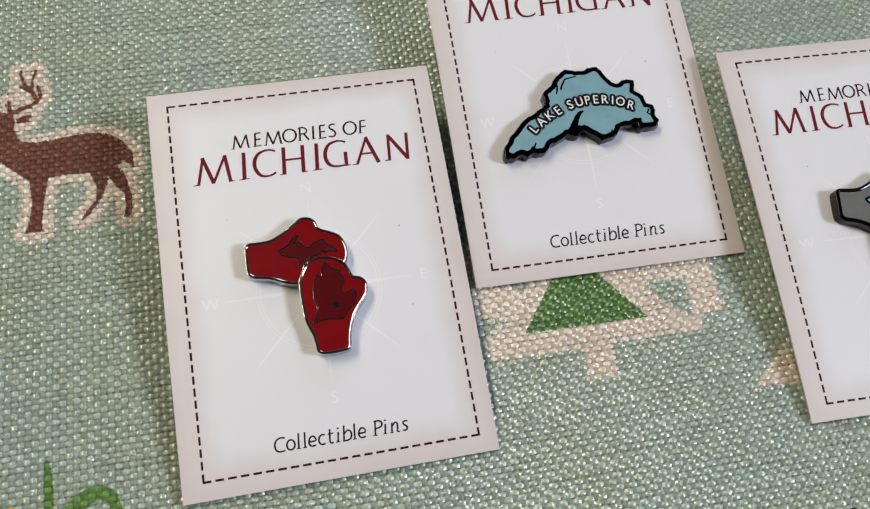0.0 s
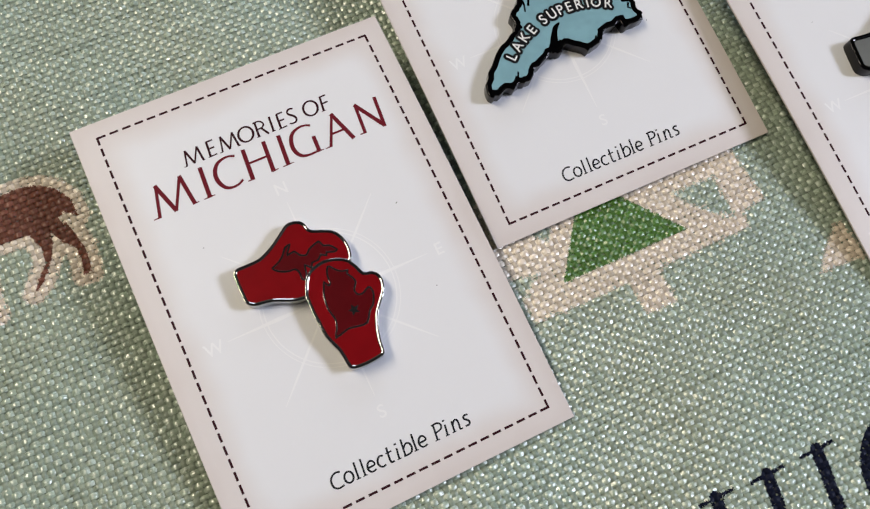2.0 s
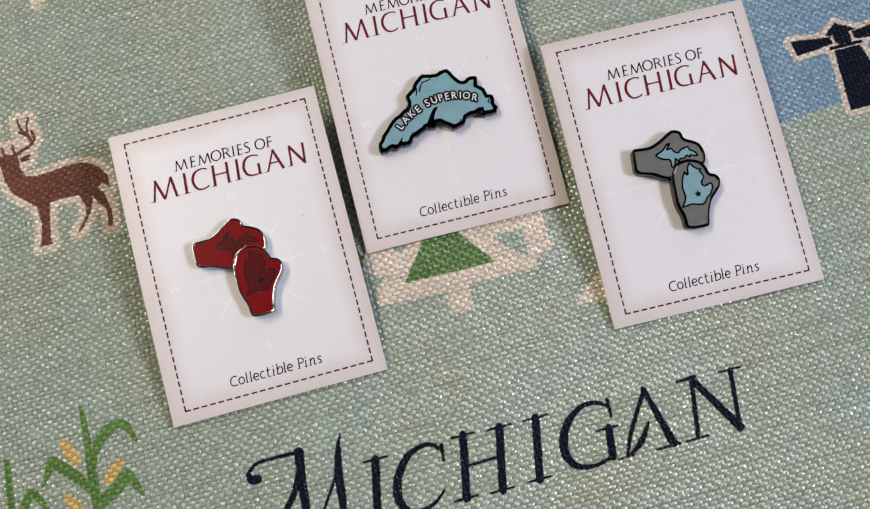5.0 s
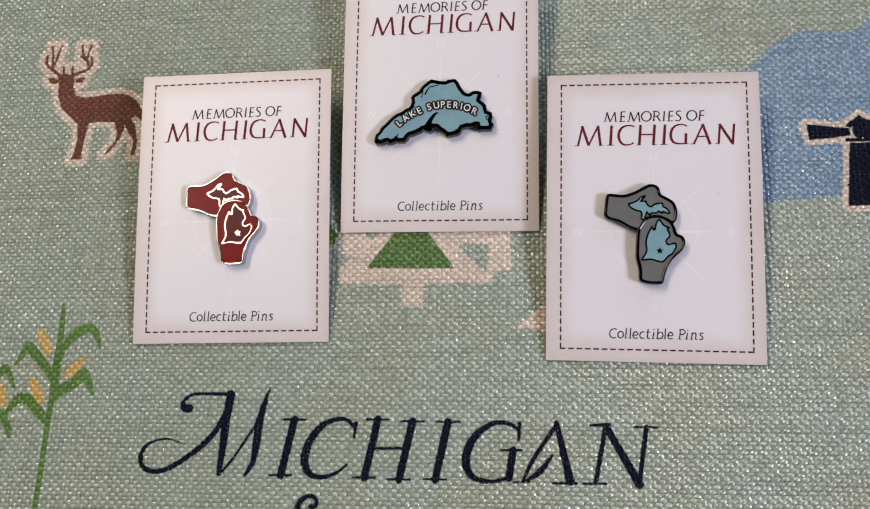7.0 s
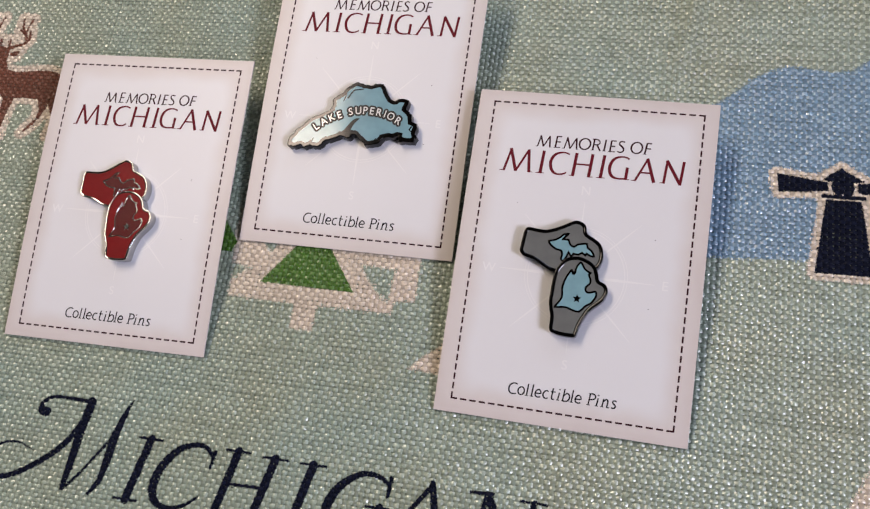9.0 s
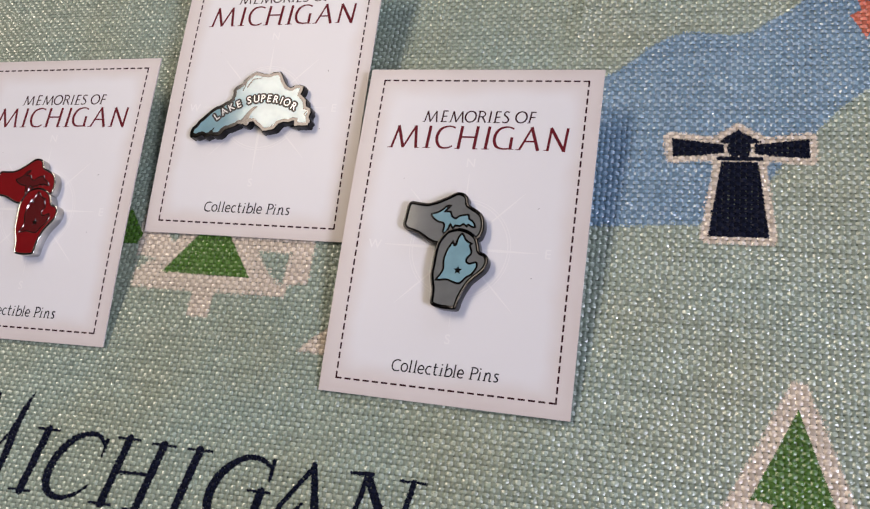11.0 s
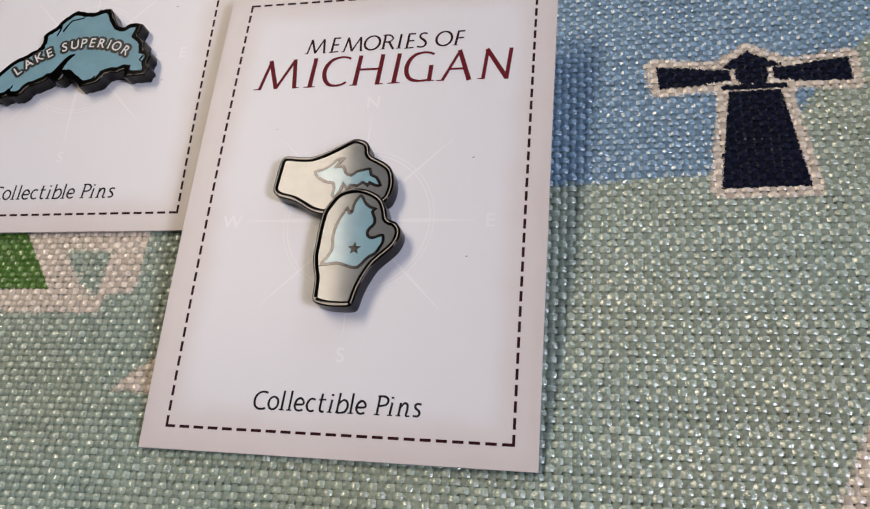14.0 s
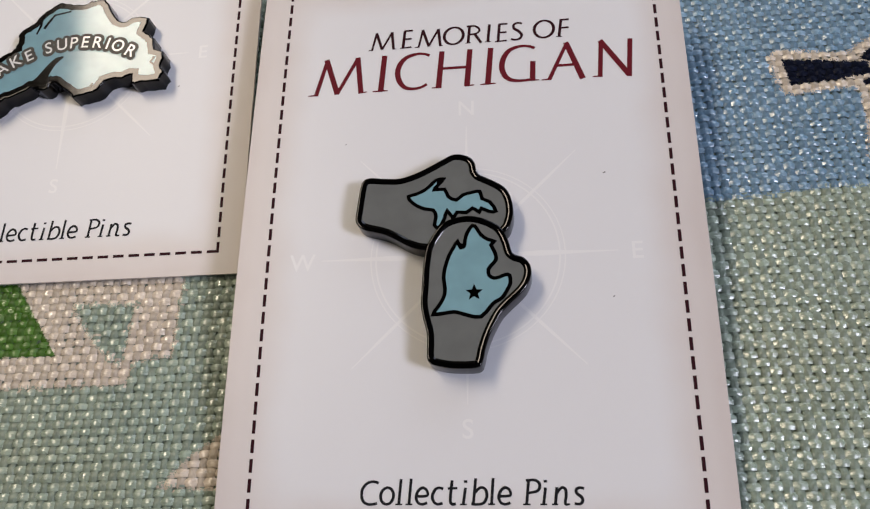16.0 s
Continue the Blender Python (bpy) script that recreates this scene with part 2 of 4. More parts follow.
def inset(points, d):
    """The outline moved inwards by d, without the folds that sharp corners leave."""
    p = offset(points, 0.0)
    q = offset(points, -d)
    fine = np.concatenate([p + (np.roll(p, -1, 0) - p) * t for t in (0, 0.25, 0.5, 0.75)])
    away = np.sqrt(((q[:, None] - fine[None]) ** 2).sum(2)).min(1)
    return q[away > 0.97 * d]


def prism(points, z0, z1, chamfer=0.0, lip=0.0, deep=0.1):
    """A solid plate of the outline, in millimetres, with a rounded upper edge, its face recessed inside a lip."""
    rings = [(offset(points, 0.0), z0), (offset(points, 0.0), z1 - chamfer)]
    for k in range(1, 6 if chamfer > 0.05 else 2 if chamfer else 0):
        q = k / (5 if chamfer > 0.05 else 1) * math.pi / 2
        rings.append((offset(points, -chamfer * (1 - math.cos(q))), z1 - chamfer * (1 - math.sin(q))))
    if lip:
        rings.append((offset(points, -lip + 0.05), z1))
        rings.append((offset(points, -lip), z1 - deep))
    n = len(points)
    verts, faces = [], []
    for ring, z in rings:
        verts += [(x * MM, y * MM, z * MM) for x, y in ring]
    for k in range(len(rings) - 1):
        for i in range(n):
            j = (i + 1) % n
            faces.append((k * n + i, k * n + j, k * n + n + j, k * n + n + i))
    from_top = (len(rings) - 1) * n
    tris = tessellate([[Vector((x, y, 0)) for x, y in rings[-1][0]]])
    for a, b, c in tris:
        v = [verts[from_top + i] for i in (a, b, c)]
        up = (v[1][0] - v[0][0]) * (v[2][1] - v[0][1]) - (v[2][0] - v[0][0]) * (v[1][1] - v[0][1])
        faces.append((from_top + a, from_top + b, from_top + c) if up > 0 else (from_top + a, from_top + c, from_top + b))
    return verts, faces


from mathutils.geometry import tessellate_polygon as tessellate


def ribbon(points, widths, z, close=False):
    """A flat inked stroke through the points, in millimetres."""
    p = np.array(points, float)
    w = np.interp(np.linspace(0, 1, len(p)), np.linspace(0, 1, len(widths)), widths) / 2
    t = np.gradient(p, axis=0) if not close else np.roll(p, -1, 0) - np.roll(p, 1, 0)
    t /= np.linalg.norm(t, axis=1)[:, None] + 1e-9
    nrm = np.stack([-t[:, 1], t[:, 0]], 1)
    a, b = p + nrm * w[:, None], p - nrm * w[:, None]
    verts = [(x * MM, y * MM, z * MM) for x, y in np.concatenate([a, b])]
    n = len(p)
    faces = [(n + i, n + (i + 1) % n, (i + 1) % n, i) for i in range(n if close else n - 1)]
    return verts, faces


def join(pieces):
    verts, faces = [], []
    for v, f in pieces:
        k = len(verts)
        verts += v
        faces += [tuple(i + k for i in q) for q in f]
    return verts, faces


def letters(text, size, bold=0.0):
    """Built-in font as a flat mesh: vertices and faces in millimetres, base line at 0."""
    data = bpy.data.curves.new("type", "FONT")
    data.body, data.size, data.resolution_u, data.offset = text, size, 6, bold
    ob = bpy.data.objects.new("type", data)
    scene.collection.objects.link(ob)
    bpy.context.view_layer.update()
    me = bpy.data.meshes.new_from_object(ob.evaluated_get(bpy.context.evaluated_depsgraph_get()))
    verts = np.array([v.co[:] for v in me.vertices])
    faces = [tuple(f.vertices) for f in me.polygons]
    bpy.data.objects.remove(ob)
    bpy.data.curves.remove(data)
    bpy.data.meshes.remove(me)
    return verts, faces


# ---- room ----
def room():
    x0, x1 = ROOM_X; y0, y1 = ROOM_Y; z0, z1 = ROOM_Z
    t = 0.12
    tagged(part("floor", block(x0 - t, y0 - t, z0 - t, x1 + t, y1 + t, z0), FLOOR), "dark brown wooden floor below the table", "floor", kind="structure")
    tagged(part("ceiling", block(x0 - t, y0 - t, z1, x1 + t, y1 + t, z1 + t), CEILING), "plain unseen ceiling, made dark for the pin reflections", "ceiling", kind="structure")
    tagged(part("wall_west", block(x0 - t, y0, z0, x0, y1, z1), WALL), "plain beige painted wall", "wall", kind="structure")
    north = new("wall_north")
    tagged(north, "plain beige painted wall with a window opening", "wall", kind="structure")
    for a in ((x0 - t, z0, WIN_X[0], z1), (WIN_X[1], z0, x1 + t, z1), (WIN_X[0], z0, WIN_X[1], WIN_TOP[0]), (WIN_X[0], WIN_TOP[1], WIN_X[1], z1)):
        part("wall_section", block(a[0], y1, a[1], a[2], y1 + t, a[3]), WALL, north)
    window = new("window_2")
    tagged(window, "white painted window frame in the wall", "window", kind="structure")
    f = 0.05
    for a in ((WIN_X[0] - f, WIN_TOP[0] - f, WIN_X[1] + f, WIN_TOP[0]), (WIN_X[0] - f, WIN_TOP[1], WIN_X[1] + f, WIN_TOP[1] + f),
              (WIN_X[0] - f, WIN_TOP[0], WIN_X[0], WIN_TOP[1]), (WIN_X[1], WIN_TOP[0], WIN_X[1] + f, WIN_TOP[1])):
        part("window_frame", block(a[0], y1 - 0.02, a[1], a[2], y1 - 0.003, a[3], 0.003), WHITE_PAINT, window)
    tagged(part("wall_south", block(x0 - t, y0 - t, z0, x1 + t, y0, z1), WALL), "plain beige painted wall", "wall", kind="structure")
    east = new("wall_east")
    tagged(east, "plain beige painted wall with a window opening", "wall", kind="structure")
    for a in ((y0, z0, WIN_Y[0], z1), (WIN_Y[1], z0, y1, z1), (WIN_Y[0], z0, WIN_Y[1], WIN_Z[0]), (WIN_Y[0], WIN_Z[1], WIN_Y[1], z1)):
        part("wall_section", block(x1, a[0], a[1], x1 + t, a[2], a[3]), WALL, east)
    window = new("window_1")
    tagged(window, "white painted window frame in the wall", "window", kind="structure")
    f = 0.05
    for a in ((WIN_Y[0] - f, WIN_Z[0] - f, WIN_Y[1] + f, WIN_Z[0]), (WIN_Y[0] - f, WIN_Z[1], WIN_Y[1] + f, WIN_Z[1] + f),
              (WIN_Y[0] - f, WIN_Z[0], WIN_Y[0], WIN_Z[1]), (WIN_Y[1], WIN_Z[0], WIN_Y[1] + f, WIN_Z[1])):
        part("window_frame", block(x1 - 0.02, a[0], a[1], x1 - 0.003, a[2], a[3], 0.003), WHITE_PAINT, window)
    lamp = new("ceiling_light")
    tagged(lamp, "white framed rectangular ceiling light panel, switched on", "ceiling light")
    f = 0.03
    (a0, a1), (b0, b1) = LAMP_X, LAMP_Y
    for x, y, u, v in ((a0 - f, b0 - f, a1 + f, b0), (a0 - f, b1, a1 + f, b1 + f), (a0 - f, b0, a0, b1), (a1, b0, a1 + f, b1)):
        part("frame", block(x, y, LAMP_Z - 0.02, u, v, ROOM_Z[1] - 0.002, 0.003), WHITE_PAINT, lamp)
    table = new("table")
    tagged(table, "dark wooden table under the printed cloth", "table")
    part("tabletop", block(-0.75, -0.55, -0.034, 0.95, 0.6, -0.006, 0.004), TABLE, table)
    for x in (-0.68, 0.88):
        for y in (-0.48, 0.53):
            part("leg", block(x - 0.03, y - 0.03, ROOM_Z[0], x + 0.03, y + 0.03, -0.034, 0.004), TABLE, table)


room()


# ---- card ----
CARDS = [  # x, y, z in millimetres; turn, tilt, lean in degrees
    (2.3, 0.8, 0.5, 0.5, 8.25, 0.6),
    (68.1, 36.9, 0.15, -0.65, 8.6, 0.0),
    (132.95, -4.45, 0.15, -1.45, 8.15, -0.3),
]
INK_Z = CARD_T / MM + 0.02


BOW = 0.8   # how far the middle of a card stands over the line between its ends, millimetres


def bow(y):
    """The bulge of a card at y millimetres from its lower end."""
    return BOW * 4 * (y / 88.6) * (1 - y / 88.6)


def bowed(verts):
    """Vertices in metres, lifted with the card's bulge."""
    return [(x, y, z + bow(y / MM) * MM) for x, y, z in verts]


def glyph(*strokes, layer=itertools.count()):
    """One printed letter: (points, widths) strokes, bent where there are more than two points, each a hair above the last."""
    out = []
    for points, widths in strokes:
        if len(points) > 2:
            points = spline(points, 6, False)
        else:
            a, b = np.array(points[0], float), np.array(points[1], float)
            points = [a + (b - a) * q / 4 for q in range(5)]
        out.append(ribbon(points, widths, INK_Z + 0.004 * (next(layer) % 7)))
    return join(out)


def oval(x0, x1, y0, y1, lean, widths):
    """A round letter, heavier on its two sides and leaning a little."""
    cx, cy, rx, ry = (x0 + x1) / 2, (y0 + y1) / 2, (x1 - x0) / 2, (y1 - y0) / 2
    ring = []
    for k in range(28):
        q = k * math.pi / 14
        ring.append((cx + rx * math.cos(q) + lean * ry * math.sin(q), cy + ry * math.sin(q)))
    thin, thick = widths
    w = [thin + (thick - thin) * abs(math.cos(k * math.pi / 14)) for k in range(28)]
    return ribbon(ring, w, INK_Z, True)


def wordmark():
    stem, foot = (0.86, 0.80), (0.16, 0.34)
    tail = (0.34, 0.16)
    m = glyph(([(9.45, 65.75), (10.85, 71.9)], (0.66, 0.60)), ([(10.7, 72.05), (12.7, 65.75)], (0.82, 0.84)), ([(12.65, 65.75), (15.55, 71.9)], (0.56, 0.60)),
              ([(15.55, 72.1), (16.3, 65.68)], (0.78, 0.80)), ([(8.25, 65.72), (9.8, 65.76)], foot), ([(15.9, 65.76), (17.2, 65.82)], tail))
    i = glyph(([(19.28, 65.72), (19.68, 72.1)], stem), ([(18.1, 65.8), (19.3, 65.84)], foot), ([(19.2, 65.84), (20.35, 65.84)], tail))
    c = glyph(([(26.54, 71.6), (25.69, 71.95), (24.57, 72.02), (23.03, 71.5), (22.1, 70.34), (21.75, 68.88), (22.06, 67.33), (22.9, 66.2), (24.13, 65.86), (25.37, 66.06), (26.2, 66.55)],
               (0.50, 0.42, 0.46, 0.66, 0.82, 0.84, 0.82, 0.66, 0.48, 0.44, 0.46)))
    h = glyph(([(27.93, 65.72), (28.4, 72.2)], stem), ([(32.13, 65.72), (32.6, 72.22)], stem), ([(28.3, 69.1), (32.3, 69.1)], (0.46, 0.46)),
              ([(26.95, 65.8), (28.3, 65.84)], foot), ([(31.9, 65.84), (33.2, 65.88)], tail))
    k = glyph(([(35.19, 65.8), (35.7, 72.22)], stem), ([(34.1, 65.86), (35.3, 65.92)], foot), ([(35.1, 65.92), (36.35, 65.92)], tail))
    g = glyph(([(42.18, 71.65), (41.3, 72.05), (40.08, 72.14), (38.58, 71.62), (37.66, 70.42), (37.3, 68.82), (37.6, 67.35), (38.38, 66.44), (39.63, 66.1), (40.97, 66.14), (42.0, 66.28)],
               (0.50, 0.42, 0.46, 0.66, 0.82, 0.84, 0.82, 0.66, 0.48, 0.44, 0.42)), ([(41.85, 69.35), (41.7, 66.05)], (0.78, 0.80)), ([(41.4, 66.08), (42.65, 66.04)], tail))
    a = glyph(([(44.1, 65.95), (46.85, 72.1)], (0.60, 0.52)), ([(46.75, 72.3), (48.9, 65.8)], (0.80, 0.86)), ([(45.2, 68.3), (48.2, 68.3)], (0.44, 0.44)), ([(43.0, 65.98), (44.4, 66.02)], foot))
    n = glyph(([(51.35, 65.88), (51.85, 72.1)], (0.68, 0.64)), ([(51.7, 72.2), (55.5, 65.9)], (0.80, 0.84)), ([(55.45, 65.7), (56.02, 72.2)], (0.72, 0.70)), ([(50.3, 66.0), (51.5, 66.02)], foot))
    return [m, i, c, h, k, g, a, n]


def overline():
    w, slim, foot = (0.44, 0.42), (0.33, 0.33), (0.14, 0.26)

    def em(x):
        return glyph(([(x, 73.26), (x + 0.62, 76.35)], slim), ([(x + 0.58, 76.4), (x + 1.55, 73.26)], w), ([(x + 1.52, 73.26), (x + 3.0, 76.35)], slim),
                     ([(x + 2.98, 76.38), (x + 3.3, 73.2)], w), ([(x - 0.55, 73.24), (x + 0.1, 73.27)], foot), ([(x + 3.15, 73.22), (x + 3.7, 73.24)], (0.2, 0.1)))

    def ee(x):
        return glyph(([(x, 73.25), (x + 0.24, 76.42)], w), ([(x + 0.15, 76.42), (x + 1.47, 76.42)], slim), ([(x + 0.1, 74.88), (x + 1.3, 74.9)], slim), ([(x - 0.45, 73.27), (x + 1.3, 73.38)], (0.2, 0.28)))
    r = glyph(([(32.33, 73.35), (32.57, 76.48)], w), ([(32.12, 76.43), (33.38, 76.42), (34.05, 75.71), (33.6, 75.02), (32.53, 74.92)], slim), ([(33.3, 75.0), (34.3, 73.25)], w), ([(31.9, 73.36), (32.72, 73.4)], (0.12, 0.16)))
    i = glyph(([(35.3, 73.3), (35.57, 76.54)], w), ([(34.85, 73.36), (35.77, 73.38)], (0.14, 0.14)))
    ss = glyph(([(40.47, 76.28), (39.79, 76.46), (39.2, 76.1), (39.25, 75.47), (39.88, 74.94), (40.33, 74.23), (40.05, 73.55), (39.29, 73.4), (38.74, 73.6)], (0.36, 0.34, 0.36, 0.43, 0.46, 0.43, 0.36, 0.34, 0.32)))
    ff = glyph(([(45.83, 73.34), (46.25, 76.5)], w), ([(46.1, 76.42), (47.42, 76.44)], slim), ([(46.02, 74.95), (47.32, 74.98)], slim), ([(45.37, 73.4), (46.3, 73.42)], (0.14, 0.14)))
    first_o, second_o = oval(28.72, 31.6, 73.36, 76.44, 0.05, (0.33, 0.46)), oval(42.24, 45.1, 73.42, 76.52, 0.05, (0.33, 0.46))
    return [em(17.68), ee(22.43), em(24.83), first_o, r, i, ee(36.82), ss, second_o, ff]


def caption():
    """The words Collectible Pins in a slightly slanted humanist face."""
    w, foot = (0.36, 0.35), (0.2, 0.2)
    bend = (0.35, 0.32, 0.33, 0.37, 0.37, 0.37, 0.33, 0.32, 0.34)

    def el(x, y):
        return glyph(([(x, 6.98), (x + 0.24, y)], w), ([(x - 0.42, 6.99), (x + 0.42, 6.99)], foot))

    def ee(x):
        return glyph(([(x + 0.15, 7.92), (x + 1.37, 8.02), (x + 1.28, 8.66), (x + 0.78, 8.93), (x + 0.25, 8.56), (x, 7.8), (x + 0.26, 7.17), (x + 0.78, 7.0), (x + 1.38, 7.17)], bend))

    def eye(x):
        return glyph(([(x, 6.98), (x + 0.29, 8.93)], w), ([(x - 0.4, 6.98), (x + 0.42, 6.98)], foot), ([(x + 0.3, 9.5), (x + 0.3, 9.8)], (0.42, 0.42)))
    c = glyph(([(20.92, 9.5), (20.29, 9.68), (19.52, 9.5), (18.95, 8.88), (18.82, 8.11), (19.0, 7.42), (19.55, 7.02), (20.25, 7.0), (20.78, 7.12)], bend))
    o = oval(21.2, 22.8, 7.0, 8.96, 0.05, (0.32, 0.37))
    small_c = glyph(([(28.93, 8.78), (28.43, 8.93), (27.93, 8.68), (27.6, 7.97), (27.78, 7.3), (28.25, 7.0), (28.86, 7.13)], bend))
    t = glyph(([(30.03, 9.8), (29.8, 7.6), (29.98, 7.04), (30.48, 7.04)], w), ([(29.5, 8.84), (30.66, 8.88)], (0.27, 0.27)))
    b = glyph(([(32.91, 10.02), (32.6, 7.06)], w), ([(32.75, 8.3), (33.46, 8.93), (34.06, 8.73), (34.24, 7.96), (33.86, 7.18), (33.1, 6.98), (32.36, 7.04)], bend))
    p = glyph(([(38.99, 6.96), (39.31, 9.83)], w), ([(38.97, 9.74), (40.05, 9.78), (40.62, 9.3), (40.36, 8.56), (39.18, 8.28)], (0.3, 0.34, 0.37, 0.34, 0.3)), ([(38.55, 6.98), (39.45, 6.98)], foot))
    n = glyph(([(42.66, 8.95), (42.4, 6.96)], w), ([(42.54, 8.1), (43.18, 8.88), (43.66, 8.7), (43.7, 7.93), (43.58, 7.05), (44.14, 7.0)], (0.27, 0.33, 0.37, 0.36, 0.34, 0.2)), ([(41.98, 6.98), (42.72, 6.98)], foot))
    s = glyph(([(45.88, 8.8), (45.34, 8.89), (44.94, 8.69), (44.98, 8.27), (45.5, 7.82), (45.63, 7.4), (45.34, 7.04), (44.65, 7.06)], (0.32, 0.33, 0.35, 0.37, 0.39, 0.37, 0.33, 0.32)))
    return [c, o, el(23.47, 9.98), el(24.73, 10.02), ee(25.6), small_c, t, eye(31.37), b, el(34.79, 10.06), ee(35.68), p, eye(41.01), n, s]


def dashes():
    """The dashed frame, one short ink bar after another along the four sides."""
    x0, x1, y0, y1 = 4.35, 60.0, 3.6, 85.3
    out = []
    corners = [(x0, y0), (x1, y0), (x1, y1), (x0, y1)]
    for k in range(4):
        a, b = np.array(corners[k]), np.array(corners[(k + 1) % 4])
        length = np.linalg.norm(b - a)
        count = round(length / 2.42)
        step = (length + 1.0) / count
        for i in range(count):
            u, v = i * step - 0.2, min(i * step + 1.5, length + 0.15)
            out.append(ribbon([a + (b - a) * u / length, a + (b - a) * v / length], (0.45, 0.45), INK_Z))
    return join(out)


def compass():
    z = INK_Z - 0.008
    cx, cy = 32.0, 39.0
    out = []
    for r, w in ((12.4, 0.22), (13.1, 0.16)):
        out.append(("compass_ring", *ribbon([(cx + r * math.cos(q / 36 * math.pi), cy + r * math.sin(q / 36 * math.pi)) for q in range(72)], (w, w), z, True)))
    for k in range(8):
        a = k * math.pi / 4
        far = 20.0 if k % 2 == 0 else 21.5
        d = np.array((math.cos(a), math.sin(a)))
        out.append(("compass_ray", *ribbon([np.array((cx, cy)) + d * q for q in np.linspace(5, far, 13)], (0.3, 0.8 if k % 2 == 0 else 0.45, 0.4, 0.1), z + 0.003)))
    for ch, x, y in (("N", 32.0, 62.0), ("E", 54.6, 39.0), ("S", 32.0, 16.0), ("W", 9.3, 39.0)):
        v, f = letters(ch, 3.4, 0.03)
        mid = v.mean(0)
        out.append(("compass_letter", [((p[0] - mid[0] + x) * MM, (p[1] - mid[1] + y) * MM, z * MM) for p in v], f))
    return out


def card_sheet():
    """A thin sheet with softened edges, bulging a little along its length."""
    rows = 24
    bm = bmesh.new()
    b = 0.06 * MM
    section = [(b, 0), (CARD_W - b, 0), (CARD_W, b), (CARD_W, CARD_T - b), (CARD_W - b, CARD_T), (b, CARD_T), (0, CARD_T - b), (0, b)]
    rings = []
    for j in range(rows + 1):
        y = CARD_L * j / rows
        rings.append([bm.verts.new((x, y, z + bow(y / MM) * MM)) for x, z in section])
    for a, c in zip(rings, rings[1:]):
        for k in range(8):
            bm.faces.new((a[k], a[(k + 1) % 8], c[(k + 1) % 8], c[k]))
    bm.faces.new(rings[0][::-1])
    bm.faces.new(rings[-1])
    return bm


def build_card():
    card = new("display_card")
    part("card_sheet", card_sheet(), CARD, card, "white card stock with dusty pink margin")
    for v, f in wordmark():
        mesh_object("large_letter", bowed(v), f, INK_RED, card, label="dark red printed letter of MICHIGAN")
    for v, f in overline():
        mesh_object("small_letter", bowed(v), f, INK_PLUM, card, label="thin plum printed letter of MEMORIES OF")
    v, f = dashes()
    mesh_object("dashed_border", bowed(v), f, INK_PLUM, card, label="thin dashed plum printed frame")
    for name, v, f in compass():
        mesh_object(name, bowed(v), f, INK_WHITE, card, label="faint white print of a compass rose")
    for v, f in caption():
        mesh_object("caption_letter", bowed(v), f, INK_BLACK, card, label="black printed letter of Collectible Pins")
    speck = [(50.9, 50.4, 0.16), (51.0, 32.6, 0.12), (14.5, 57.0, 0.1)]
    for x, y, q in speck:
        v, f = ribbon([(x - q, y), (x + q, y + q)], (q, q), INK_Z)
        mesh_object("speck", bowed(v), f, INK_BLACK, card, label="tiny dark speck of dust")
    return card


def card_pose(c):
    return pose(c[0] * MM, c[1] * MM, c[2] * MM, c[4], c[5], c[3])


first = build_card()
first.matrix_world = card_pose(CARDS[0])
tagged(first, "tilted white printed card on the cloth, holding a red mitten pin", "card", "display cards")
second = copy_thing(first, card_pose(CARDS[1]))
second["label"] = "tilted white printed card on the cloth, holding a lake pin"
third = copy_thing(first, card_pose(CARDS[2]))
third["label"] = "tilted white printed card on the cloth, holding a grey mitten pin"


# ---- pins ----
TOP = 3.25   # height of the pin's face over its card's back, millimetres
SEAT = CARD_T / MM + 0.01

UPPER_MITT = [(17.6, 49.2), (18.4, 49.8), (20.4, 49.6), (22.8, 49.5), (25.1, 50.2), (27.0, 51.1), (29.0, 52.2), (30.1, 52.7), (31.3, 52.6), (32.3, 52.1),
              (32.8, 51.3), (32.95, 50.3), (33.4, 49.55), (34.2, 49.05), (35.4, 48.4), (36.8, 47.4), (37.5, 46.1), (37.8, 44.4), (37.6, 42.8), (36.7, 41.2),
              (33.3, 39.9), (28.9, 38.9), (26.8, 39.2), (25.5, 39.4), (24.0, 40.0), (22.5, 40.9), (21.0, 41.7), (19.4, 42.2), (18.3, 42.5), (17.5, 43.0),
              (17.0, 43.8), (17.1, 45.2), (17.3, 47.3)]
